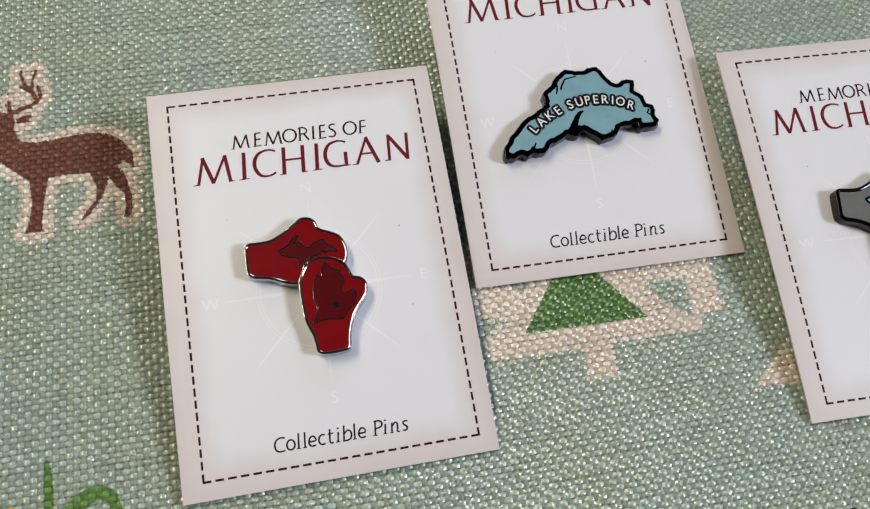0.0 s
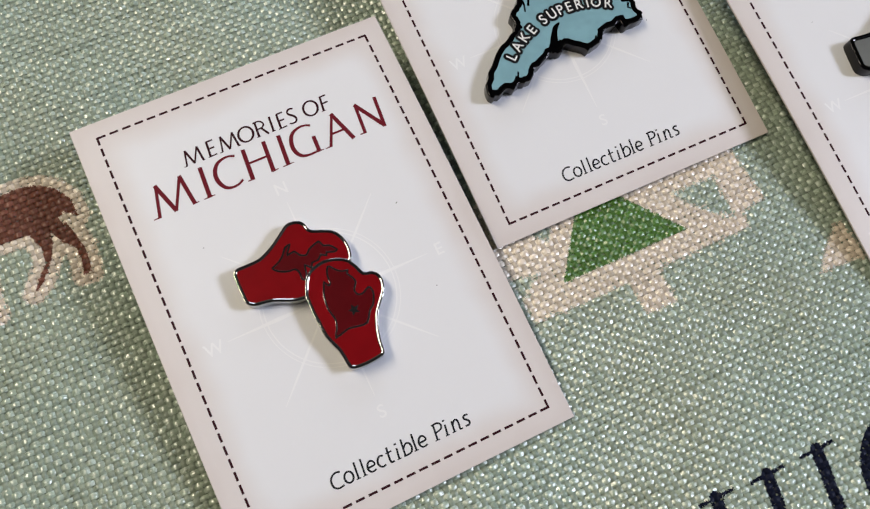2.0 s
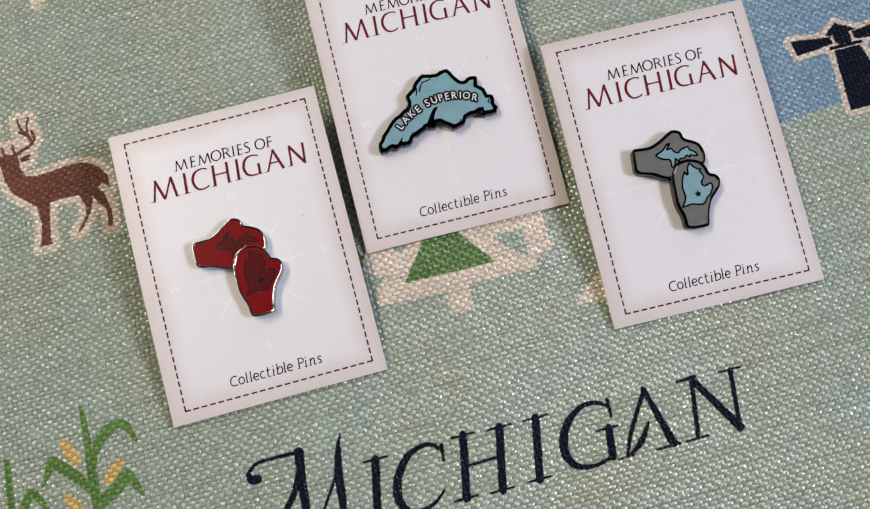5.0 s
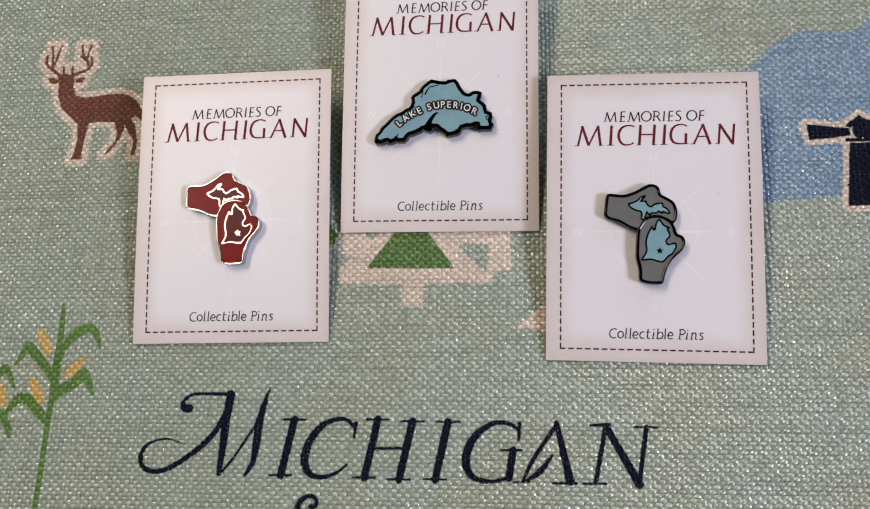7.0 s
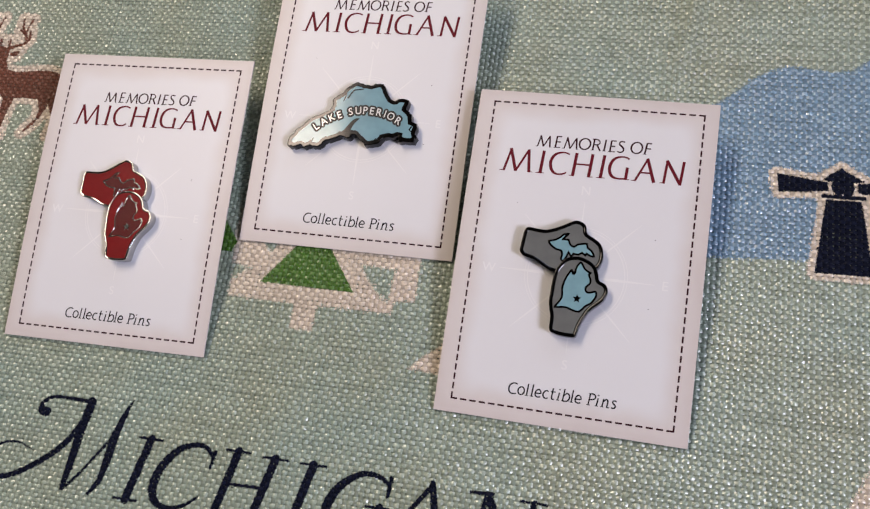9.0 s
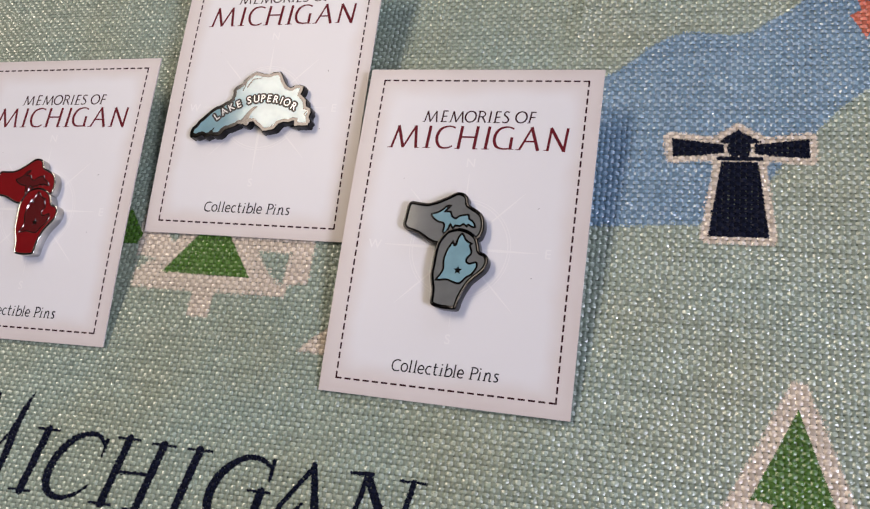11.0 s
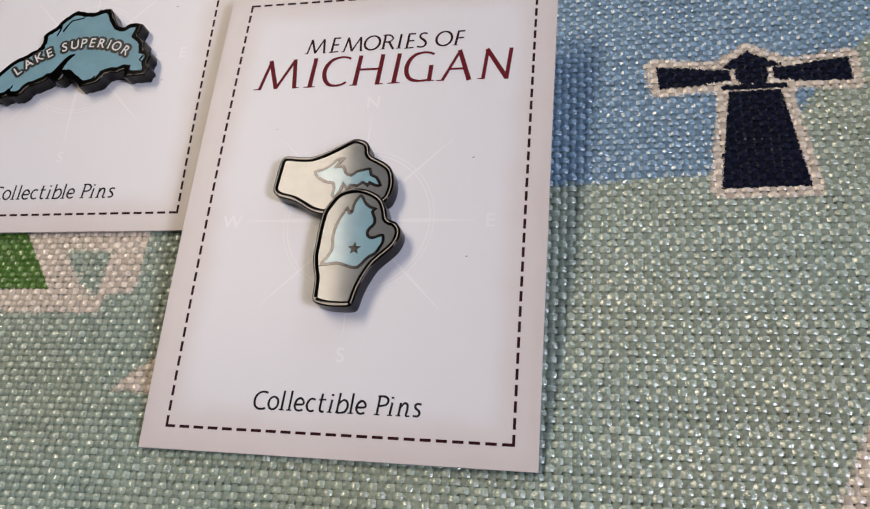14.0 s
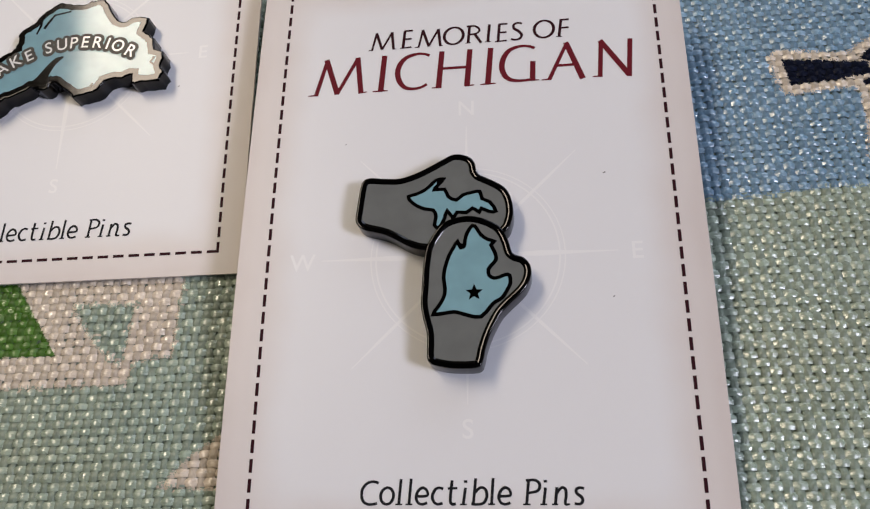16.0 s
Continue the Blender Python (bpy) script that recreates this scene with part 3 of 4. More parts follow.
LOWER_MITT = [(26.8, 39.2), (27.2, 40.1), (27.8, 41.1), (28.7, 42.3), (30.0, 43.0), (31.9, 43.3), (33.6, 43.0), (35.3, 42.2), (36.4, 41.2), (37.1, 39.6),
              (37.5, 38.1), (38.1, 37.5), (39.1, 37.1), (39.8, 36.2), (39.9, 35.0), (39.4, 33.6), (38.5, 32.5), (37.1, 31.2), (36.0, 30.0), (35.2, 28.6),
              (34.5, 27.1), (33.9, 25.3), (33.6, 23.9), (33.0, 23.2), (30.2, 23.2), (28.4, 23.5), (27.4, 23.9), (27.1, 24.6), (27.1, 26.3), (27.0, 27.8),
              (26.5, 29.7), (26.2, 31.6), (26.3, 33.8), (26.4, 36.2), (26.6, 38.1)]
UPPER_LAND = [(24.0, 46.9), (25.1, 47.2), (26.3, 47.8), (27.0, 48.4), (27.7, 49.1), (28.8, 49.3), (28.0, 48.4), (27.5, 47.7), (28.9, 47.7), (29.4, 46.6),
              (30.5, 46.0), (31.4, 46.7), (32.6, 47.0), (33.7, 47.1), (34.0, 46.0), (35.0, 45.5), (35.8, 44.1), (34.9, 44.1), (33.9, 44.6), (33.6, 44.1),
              (32.7, 44.7), (31.9, 44.1), (30.6, 44.2), (30.1, 43.4), (29.3, 44.5), (28.9, 43.3), (28.2, 42.1), (27.6, 42.5), (27.8, 43.7), (27.4, 44.7),
              (26.3, 44.9), (25.1, 45.5), (24.3, 46.2)]
LOWER_LAND = [(32.7, 42.1), (33.2, 41.7), (33.8, 40.7), (34.7, 40.0), (35.5, 39.7), (35.1, 39.2), (35.6, 38.1), (35.7, 37.1), (35.1, 36.4), (34.7, 35.8),
              (34.8, 35.0), (35.4, 34.6), (36.1, 34.7), (36.9, 35.0), (37.4, 34.9), (37.5, 33.9), (37.1, 33.0), (36.4, 31.9), (35.5, 31.4), (34.9, 30.8),
              (33.7, 29.5), (32.1, 29.7), (30.6, 30.2), (29.6, 30.2), (27.6, 30.0), (28.3, 31.1), (28.9, 32.2), (29.1, 33.3), (28.9, 34.9), (29.1, 36.4),
              (29.6, 38.0), (30.2, 39.1), (30.7, 39.9), (31.1, 39.0), (31.6, 39.2), (31.7, 40.0), (32.0, 41.1)]


def star(x, y, r):
    return [(x + (r if k % 2 == 0 else r * 0.45) * math.sin(k * math.pi / 5), y + (r if k % 2 == 0 else r * 0.45) * math.cos(k * math.pi / 5)) for k in range(10)]


def mitten_pin(metal, field, land, metal_label, field_label, land_label, rim=0.0, line_w=0.23, shoulder=0.0):
    pin = new("enamel_pin")
    base_n, base_s = spline(UPPER_MITT, 4), spline(LOWER_MITT, 4)
    t = TOP
    north, south = spline(UPPER_LAND, 2), spline(LOWER_LAND, 2)
    edge = 0.28 + 2 * line_w + shoulder
    for name, base, shape, up in (("upper", base_n, north, 0.0), ("lower", base_s, south, 0.14)):
        z = t + up
        outer = offset(base, rim)
        mesh_object(name + "_body", *prism(outer, SEAT, z, 0.16 + shoulder * 0.5, edge), metal, pin, True, metal_label)
        mesh_object(name + "_field", *prism(inset(outer, edge - 0.03), z - 0.3, z - 0.07, 0.01), field, pin, label=field_label)
        mesh_object(name + "_land_line", *prism(offset(shape, line_w), z - 0.2, z, 0.04, 2 * line_w, 0.05), metal, pin, label=metal_label)
        mesh_object(name + "_land", *prism(inset(shape, line_w - 0.02), z - 0.3, z - 0.035, 0.01), land, pin, label=land_label)
    mesh_object("star", *prism(star(32.85, 32.75, 1.2), t - 0.1, t + 0.14, 0.05), metal, pin, label=metal_label)
    return pin


LAKE = [(11.6, 29.8), (12.2, 31.5), (13.7, 33.4), (15.8, 35.7), (17.9, 37.6), (20.5, 39.0), (22.7, 40.2), (23.6, 41.4), (23.4, 43.0), (24.2, 44.6),
        (25.7, 45.3), (26.8, 47.1), (28.7, 48.6), (29.9, 49.2), (31.9, 48.7), (34.2, 48.5), (35.7, 49.0), (36.9, 49.2), (38.1, 48.3), (39.2, 46.1),
        (40.4, 44.8), (41.6, 44.2), (42.9, 44.8), (45.0, 44.9), (45.4, 43.9), (45.0, 42.1), (46.2, 41.2), (47.0, 39.9), (47.2, 38.4)]
LAKE_SOUTH = [(48.5, 38.0), (48.9, 36.8), (48.7, 35.3), (49.2, 34.1), (48.5, 33.0), (46.4, 33.0), (44.6, 32.9), (44.4, 34.4), (42.5, 34.0), (39.7, 33.5),
              (38.6, 31.9), (36.5, 31.3), (35.1, 31.2), (33.6, 32.5), (31.6, 33.8), (30.3, 34.0), (29.4, 32.8), (28.1, 33.2), (26.8, 33.4), (24.5, 32.1),
              (22.3, 31.3), (21.4, 30.0), (19.3, 29.4), (18.4, 29.9), (16.6, 29.1), (15.5, 29.8), (13.3, 29.0), (12.0, 29.1)]


def lake_pin():
    pin = new("enamel_pin")
    t = TOP
    shore = spline(LAKE + LAKE_SOUTH, 3)
    shore = offset(shore, 0.0) + np.random.default_rng(3).normal(0, 0.11, shore.shape)
    mesh_object("body", *prism(offset(shore, 0.38), SEAT, t, 0.3), BLACK_NICKEL, pin, True, "shiny black nickel body and edge")
    mesh_object("water", *prism(inset(shore, 0.82), t - 0.2, t + 0.012, 0.01), BLUE, pin, label="light blue enamel")
    headland = spline([(32.1, 38.5), (30.6, 38.3), (29.2, 36.7), (28.0, 34.9), (26.6, 33.2), (30.0, 33.2), (30.0, 35.0), (30.9, 37.1)], 3)
    mesh_object("headland", *prism(headland, t - 0.2, t + 0.035, 0.02), BLACK_NICKEL, pin, label="black nickel line")
    for pts in ([(26.9, 46.2), (26.9, 44.9), (26.4, 43.4)], [(27.6, 44.4), (28.2, 45.6), (29.1, 47.0), (31.9, 47.5)], [(18.2, 30.0), (18.9, 31.2), (19.2, 31.8)], [(45.0, 33.8), (44.3, 35.2)], [(37.4, 32.0), (37.9, 33.0)], [(47.8, 37.2), (47.2, 36.2), (47.9, 35.6)]):
        v, f = ribbon(pts, (0.5, 0.42, 0.3), t + 0.024)
        mesh_object("islet_line", v, f, BLACK_NICKEL, pin, label="black nickel line")
    places = [(19.4, 35.3, 42), (21.4, 36.9, 38), (23.7, 38.3, 32), (25.9, 39.2, 27), (29.1, 40.4, 16), (31.4, 40.85, 10), (33.5, 41.05, 3), (35.5, 41.0, -3),
              (37.7, 40.75, -7), (39.5, 40.35, -12), (41.3, 39.8, -17), (43.7, 38.6, -25)]
    for ch, (x, y, turn) in zip("LAKESUPERIOR", places):
        v, f = letters(ch, 3.1, 0.025)
        mid = (v.min(0) + v.max(0)) / 2
        q = radians(turn)
        put = lambda s, z: [((x + (0.92 * (p[0] - mid[0]) * math.cos(q) - (p[1] - mid[1]) * math.sin(q)) * s) * MM, (y + (0.92 * (p[0] - mid[0]) * math.sin(q) + (p[1] - mid[1]) * math.cos(q)) * s) * MM, z * MM) for p in v]
        face = [(put(1.0, t + 0.12), f)]
        shadow = []
        for k in range(12):
            dx, dy = 0.58 * math.cos(k * math.pi / 6), 0.58 * math.sin(k * math.pi / 6)
            shadow.append(([(vx + dx * MM, vy + dy * MM, (t + 0.05 + k * 0.003) * MM) for vx, vy, _ in put(1.0, 0)], f))
        letter = mesh_object("letter", *join(face), WHITE_ENAMEL, pin, label="white enamel letter outlined in black")
        mesh_object("outline", *join(shadow), BLACK_ENAMEL, letter, label="black outline")
    return pin


red = mitten_pin(SILVER, RED, DARK_RED, "polished silver metal", "red enamel", "dark red enamel", 0.30, 0.18)
red.matrix_world = card_pose(CARDS[0]) @ pose(29.35 * MM, 41.0 * MM, BOW * MM, 0, 0, 6.0) @ pose(-28.04 * MM, -39.86 * MM, 0)
tagged(red, "red enamel mitten-shaped pin with polished silver lines, on its card", "pin", "enamel pins")
blue = lake_pin()
blue.matrix_world = card_pose(CARDS[1]) @ pose(-0.2 * MM, -0.45 * MM, BOW * MM)
tagged(blue, "light blue enamel lake-shaped pin lettered LAKE SUPERIOR, on its card", "pin", "enamel pins")
grey = mitten_pin(BLACK_NICKEL, GREY, BLUE, "shiny black nickel metal", "grey enamel", "light blue enamel", 0.30, 0.26, 0.16)
grey.matrix_world = card_pose(CARDS[2]) @ pose(28.4 * MM, 0, BOW * MM, 0, -0.9, 0) @ pose(-28 * MM, 0, 0)
tagged(grey, "grey and light blue enamel mitten-shaped pin with black metal lines", "pin", "enamel pins")


# ---- printed cloth ----
WARP_PITCH, WEFT_PITCH = 1.36, 1.22   # from yarn to yarn, millimetres
X0, X1, Y0, Y1 = -70.0, 284.0, -82.0, 166.0


def swell(x, y):
    """Slow rise and fall of the cloth on the table, in millimetres, never above 0 under the cards; two creases beside them."""
    slow = -0.35 * (2 + np.sin(x / 31 + 0.6 * np.sin(y / 47)) + np.sin(y / 39 + 1.1 + 0.5 * np.sin(x / 60))) * 0.5
    beyond = (x - 264 - 0.04 * y) / 3
    lifted = 0.36 * np.logaddexp(0, beyond) / (1 + np.exp((y - 60) / 14)) / (1 + np.exp((x - 300) / 8))
    ridge = 0.9 * np.exp(-((x - 190 - 0.16 * (y - 110)) / 3.2) ** 2) / (1 + np.exp((98 - y) / 3))
    return slow + lifted + ridge


def in_poly(x, y, pts):
    p = np.array(pts, float)
    inside = np.zeros(x.shape, bool)
    for (ax, ay), (bx, by) in zip(p, np.roll(p, -1, 0)):
        if ay == by:
            continue
        cross = (ay > y) != (by > y)
        inside ^= cross & (x < (bx - ax) * (y - ay) / (by - ay) + ax)
    return inside


def edge_distance(x, y, pts, closed, widths=None):
    """Distance to the line through pts, less half its width."""
    p = np.array(pts, float)
    q = np.roll(p, -1, 0) if closed else p[1:]
    w = np.zeros(len(p)) if widths is None else np.interp(np.linspace(0, 1, len(p)), np.linspace(0, 1, len(widths)), widths) / 2
    best = np.full(x.shape, 1e9)
    for i, ((ax, ay), (bx, by)) in enumerate(zip(p, q)):
        dx, dy = bx - ax, by - ay
        t = np.clip(((x - ax) * dx + (y - ay) * dy) / (dx * dx + dy * dy + 1e-9), 0, 1)
        d = np.hypot(x - ax - t * dx, y - ay - t * dy) - (w[i] + (w[(i + 1) % len(p)] - w[i]) * t)
        best = np.minimum(best, d)
    return best


def shape_distance(x, y, shape):
    """Below 0 inside a printed shape: ('area', points) or ('line', points, widths)."""
    if shape[0] == "area":
        d = edge_distance(x, y, shape[1], True)
        return np.where(in_poly(x, y, shape[1]), -d, d)
    return edge_distance(x, y, shape[1], False, shape[2])


def line(pts, *w, smooth=4):
    return ("line", spline(pts, smooth, False) if len(pts) > 2 else pts, w)


def area(pts):
    return ("area", pts)


def moved(shapes, dx, dy):
    return [(s[0], [(x + dx, y + dy) for x, y in s[1]], *s[2:]) for s in shapes]


def upright(x0, y0, x1, y1, w):
    """A slanted letter stem with its two serifs."""
    return [line([(x0, y0), (x1, y1)], w, w), line([(x0 - 3.4, y0), (x0 + 3.4, y0)], 0.7, 1.0, 0.7), line([(x1 - 3.4, y1), (x1 + 3.2, y1)], 0.7, 1.0, 0.7)]


DEER_BODY = [
    area([(-37.4, 95.3), (-31.8, 95.7), (-31.3, 92.4), (-30.0, 89.3), (-26.6, 88.5), (-22.5, 88.8), (-16.4, 89.4), (-13.4, 89.5), (-9.8, 88.5), (-6.9, 86.4), (-4.6, 82.8),
          (-4.3, 78.6), (-6.7, 80.6), (-8.1, 79.7), (-7.4, 77.6), (-9.1, 76.6), (-12.5, 77.8), (-15.0, 78.5), (-20.2, 78.9), (-23.6, 78.4), (-27.8, 78.1), (-31.8, 81.7), (-34.9, 84.6), (-36.7, 89.4)]),
]
DEER_LEGS = [
    area([(-27.9, 79.0), (-23.6, 78.8), (-24.2, 74.0), (-24.7, 68.8), (-24.8, 65.7), (-24.1, 64.7), (-28.6, 64.8), (-27.6, 67.9), (-27.1, 72.0)]),
    area([(-14.4, 78.5), (-10.5, 77.7), (-10.5, 75.0), (-11.6, 72.1), (-12.7, 70.1), (-14.6, 67.5), (-16.6, 66.1), (-15.0, 68.9), (-13.1, 71.3), (-12.9, 74.7)]),
    area([(-10.5, 77.7), (-6.9, 78.2), (-5.8, 74.4), (-5.1, 71.3), (-5.1, 68.2), (-5.4, 65.7), (-7.0, 65.8), (-6.5, 68.6), (-6.7, 71.9), (-8.9, 74.5)]),
]
DEER_HEAD = [
    area([(-38.1, 95.8), (-37.8, 97.9), (-35.1, 98.3), (-32.0, 97.2), (-31.2, 94.6), (-32.6, 92.5), (-35.9, 92.6)]),
    area([(-41.8, 96.6), (-39.9, 96.9), (-37.4, 95.7), (-38.2, 94.0), (-40.4, 94.6)]),
    area([(-31.7, 95.5), (-29.8, 96.3), (-27.5, 96.6), (-28.3, 94.5), (-30.5, 94.1)]),
]
ANTLERS = [
    line([(-36.6, 97.0), (-39.7, 99.4), (-42.1, 101.2), (-43.3, 103.5), (-43.0, 105.7)], 1.3, 0.9),
    line([(-40.4, 99.8), (-40.9, 103.4), (-41.1, 106.1), (-41.8, 109.5)], 1.2, 0.8),
    line([(-39.9, 102.0), (-39.0, 106.4), (-38.2, 109.5)], 1.0, 0.7),
    line([(-35.9, 97.9), (-36.3, 100.7)], 1.1, 0.9),
    line([(-33.0, 96.9), (-30.1, 98.3), (-27.1, 99.4), (-25.7, 101.4), (-26.3, 104.3)], 1.3, 0.9),
    line([(-26.7, 101.0), (-28.1, 103.7), (-29.7, 106.2), (-30.4, 109.4)], 1.2, 0.8),
    line([(-27.6, 102.8), (-27.6, 105.9), (-26.8, 109.2)], 1.0, 0.7),
    line([(-28.0, 103.2), (-30.4, 104.9)], 0.9, 0.8),
    line([(-32.5, 97.7), (-32.9, 100.8)], 1.1, 0.9),
]
DEER = moved(DEER_BODY + DEER_LEGS + DEER_HEAD + ANTLERS, -0.6, 0.8)
LIGHTHOUSE = [
    area([(225.3, 42.6), (239.4, 42.7), (236.7, 63.3), (228.0, 63.4)]),
    line([(227.3, 64.3), (232.3, 64.3), (237.4, 64.2)], 1.1, 1.2, 1.1),
    area([(227.4, 69.0), (228.6, 70.4), (230.6, 71.6), (231.9, 72.7), (233.2, 71.6), (235.6, 70.3), (237.2, 69.1), (236.4, 68.6), (228.2, 68.6)]),
    area([(229.7, 69.2), (234.6, 69.0), (235.1, 67.0), (234.4, 64.9), (230.1, 65.0), (229.2, 67.1)]),
    area([(215.7, 70.1), (228.5, 68.3), (228.7, 65.7), (216.2, 64.6)]),
    area([(235.8, 68.3), (248.5, 70.0), (248.6, 64.4), (235.8, 65.5)]),
]
TREE_MIDDLE = moved([area([(76.5, 24.2), (104.8, 23.8), (93.6, 39.0), (99.0, 39.0), (90.5, 53.0), (82.0, 39.0), (87.6, 39.0)])], 0.4, 0.9)
TREE_WEST = [area([(60.8, 44.5), (67.2, 36.5), (66.0, 33.4), (55.0, 33.2)])]
TREE_EAST = [area([(245.4, 1.9), (235.6, -18.4), (240.4, -18.9), (231.5, -33.0), (259.0, -33.0), (251.6, -18.6), (252.4, -18.2)])]
CORN_TOP = [
    line([(-23.9, 13.6), (-23.5, 8.5), (-23.3, 3.0), (-23.3, -6.0), (-23.1, -13.0), (-23.4, -20.0), (-23.5, -28.5), (-23.5, -39.3), (-23.8, -52.0)], 1.2, 2.0, 2.2, 3.2, 2.2, 2.0, 1.9, 1.8),
    line([(-22.6, -4.2), (-20.9, 1.2), (-17.7, 4.8), (-14.1, 6.2), (-11.5, 4.7), (-9.3, -0.3)], 1.2, 2.6, 3.4, 3.0, 2.6, 0.6),
    line([(-23.4, -11.3), (-27.4, -6.0), (-31.9, -1.5), (-34.1, 0.3), (-35.6, -2.4), (-37.8, -5.9)], 1.6, 3.2, 3.4, 3.0, 2.2, 0.5),
]
CORN_LOW = [
    line([(-22.8, -17.4), (-20.6, -13.9), (-16.3, -11.3), (-13.9, -8.6), (-11.7, -11.3), (-9.7, -15.1)], 1.8, 3.6, 3.6, 3.4, 2.6, 0.8),
    line([(-24.0, -24.2), (-27.0, -20.8), (-31.3, -16.9), (-34.2, -16.5), (-36.6, -19.1), (-38.9, -22.1)], 1.6, 3.4, 3.8, 3.2, 2.4, 0.8),
    line([(-45.5, -16.5), (-43.0, -9.5), (-40.6, -6.8), (-36.7, -13.0)], 2.4, 2.6, 2.6, 1.0),
    line([(-44.3, -23.5), (-41.0, -20.9), (-36.9, -25.2), (-35.9, -28.6)], 2.4, 2.6, 2.4, 1.0),
    line([(-47.0, 4.0), (-47.2, -20.0), (-47.4, -46.0)], 1.6, 2.4, 1.8),
]
CORN = CORN_TOP + CORN_LOW
COBS = [line([(-30.4, 5.2), (-28.5, 1.5), (-27.0, -1.4)], 2.2, 3.4, 2.4), line([(-15.0, -4.6), (-17.0, -6.8), (-19.0, -8.8)], 2.2, 3.4, 2.4),
        line([(-30.8, -10.8), (-29.0, -14.0), (-27.2, -17.0)], 2.2, 3.4, 2.4), line([(-41.2, -13.0), (-40.2, -16.0), (-39.4, -18.3)], 2.0, 3.0, 2.0)]
LAKE_PATCH = moved([area([(187.3, 84.0), (198.8, 89.0), (203.7, 93.0), (209.2, 98.2), (214.8, 101.6), (220.5, 102.3), (229.0, 100.9), (234.5, 101.6), (238.6, 105.0), (244.0, 108.3), (256.0, 120.0),
                    (284.0, 128.0), (284.0, 92.0), (276.4, 89.8), (268.5, 87.2), (261.2, 82.9), (255.2, 77.7), (250.3, 71.7), (247.5, 66.5), (242.5, 62.5), (239.0, 57.0), (232.0, 50.0),
                    (224.2, 45.0), (214.4, 44.3), (203.1, 43.6), (187.0, 42.8)])], 0.2, 0.9)
STARFISH = [area([(258.6, 107.0), (261.0, 102.8), (262.2, 99.6), (263.8, 102.7), (266.8, 103.2), (271.5, 103.4), (268.8, 107.2), (271.0, 112.0), (265.5, 110.2), (260.5, 113.0), (261.5, 108.6)])]
CREAM_PATCHES = moved([area([(65.7, 37.2), (68.0, 19.3), (88.2, 18.9), (88.4, 11.8), (95.0, 11.7), (95.2, 19.1), (116.4, 19.0), (117.6, 22.6), (122.8, 23.0), (122.6, 38.0), (96.0, 58.0), (66.0, 46.0)])], 0.3, 0.8) + [
                 area([(244.0, 8.0), (247.2, 8.0), (261.8, -33.0), (224.1, -33.0)]),
                 area([(124.4, 5.4), (127.6, 8.9), (132.5, 12.8), (134.5, 12.8), (134.5, 4.4)]),
                 area([(-22.4, 164.0), (-17.6, 161.1), (-15.3, 152.9), (-18.2, 147.3), (-21.3, 149.5), (-21.9, 155.4)])]
AQUA_GAPS = moved([area([(105.6, 32.0), (115.6, 31.6), (115.2, 21.8), (111.0, 25.0)]), area([(74.8, 36.9), (81.1, 36.8), (78.2, 32.9)]), area([(67.0, 29.5), (72.5, 28.0), (67.2, 24.0)])], 0.3, 0.8)
M_SWASH = [
    line([(22.6, -19.4), (21.2, -19.2), (20.5, -18.2), (20.9, -16.7), (23.4, -15.0), (27.8, -14.8), (35.9, -15.0)], 2.6, 2.6, 1.6, 1.3, 1.0, 1.0, 1.4),
    line([(35.6, -15.0), (34.8, -23.1), (34.5, -29.7), (33.9, -38.7)], 2.9, 2.6, 2.4, 1.6),
    line([(34.8, -19.7), (31.6, -26.4), (26.8, -31.4), (21.1, -35.6), (16.1, -38.1), (12.2, -38.4), (9.4, -36.8), (8.5, -34.1), (9.6, -31.2), (12.4, -29.4), (16.8, -28.7), (22.3, -30.3)],
         1.8, 1.9, 1.8, 1.7, 1.5, 1.5, 1.6, 1.4, 0.8, 0.6, 0.35),
    line([(35.0, -38.0), (38.3, -33.8), (41.4, -28.8), (44.5, -23.9), (46.2, -18.0), (48.1, -13.1)], 0.9, 0.9, 0.9, 1.1, 1.4, 0.5),
    line([(47.1, -15.5), (45.5, -23.0), (44.9, -29.6), (44.2, -35.3), (42.0, -39.2)], 1.2, 2.6, 2.5, 1.8, 0.9),
]
FIRST_I = upright(56.4, -22.5, 53.2, -39.0, 2.4)
FIRST_C = [line([(75.2, -27.6), (75.6, -23.4)], 0.9, 1.2), line([(75.2, -24.6), (72.8, -22.5), (69.4, -22.4), (65.2, -24.2), (61.7, -28.7), (60.4, -32.7), (60.5, -36.0), (62.3, -38.6), (66.0, -39.4), (70.2, -38.1), (73.4, -35.6)], 1.1, 1.3, 1.5, 2.2, 2.6, 2.6, 2.2, 1.5, 1.0, 0.7)]
H_STEMS = upright(82.3, -22.3, 78.8, -39.3, 2.4) + upright(92.9, -22.8, 89.2, -39.7, 2.4) + [line([(80.8, -30.9), (91.4, -30.6)], 0.9, 0.9)]
SECOND_I = upright(103.6, -22.9, 100.0, -39.5, 2.4)
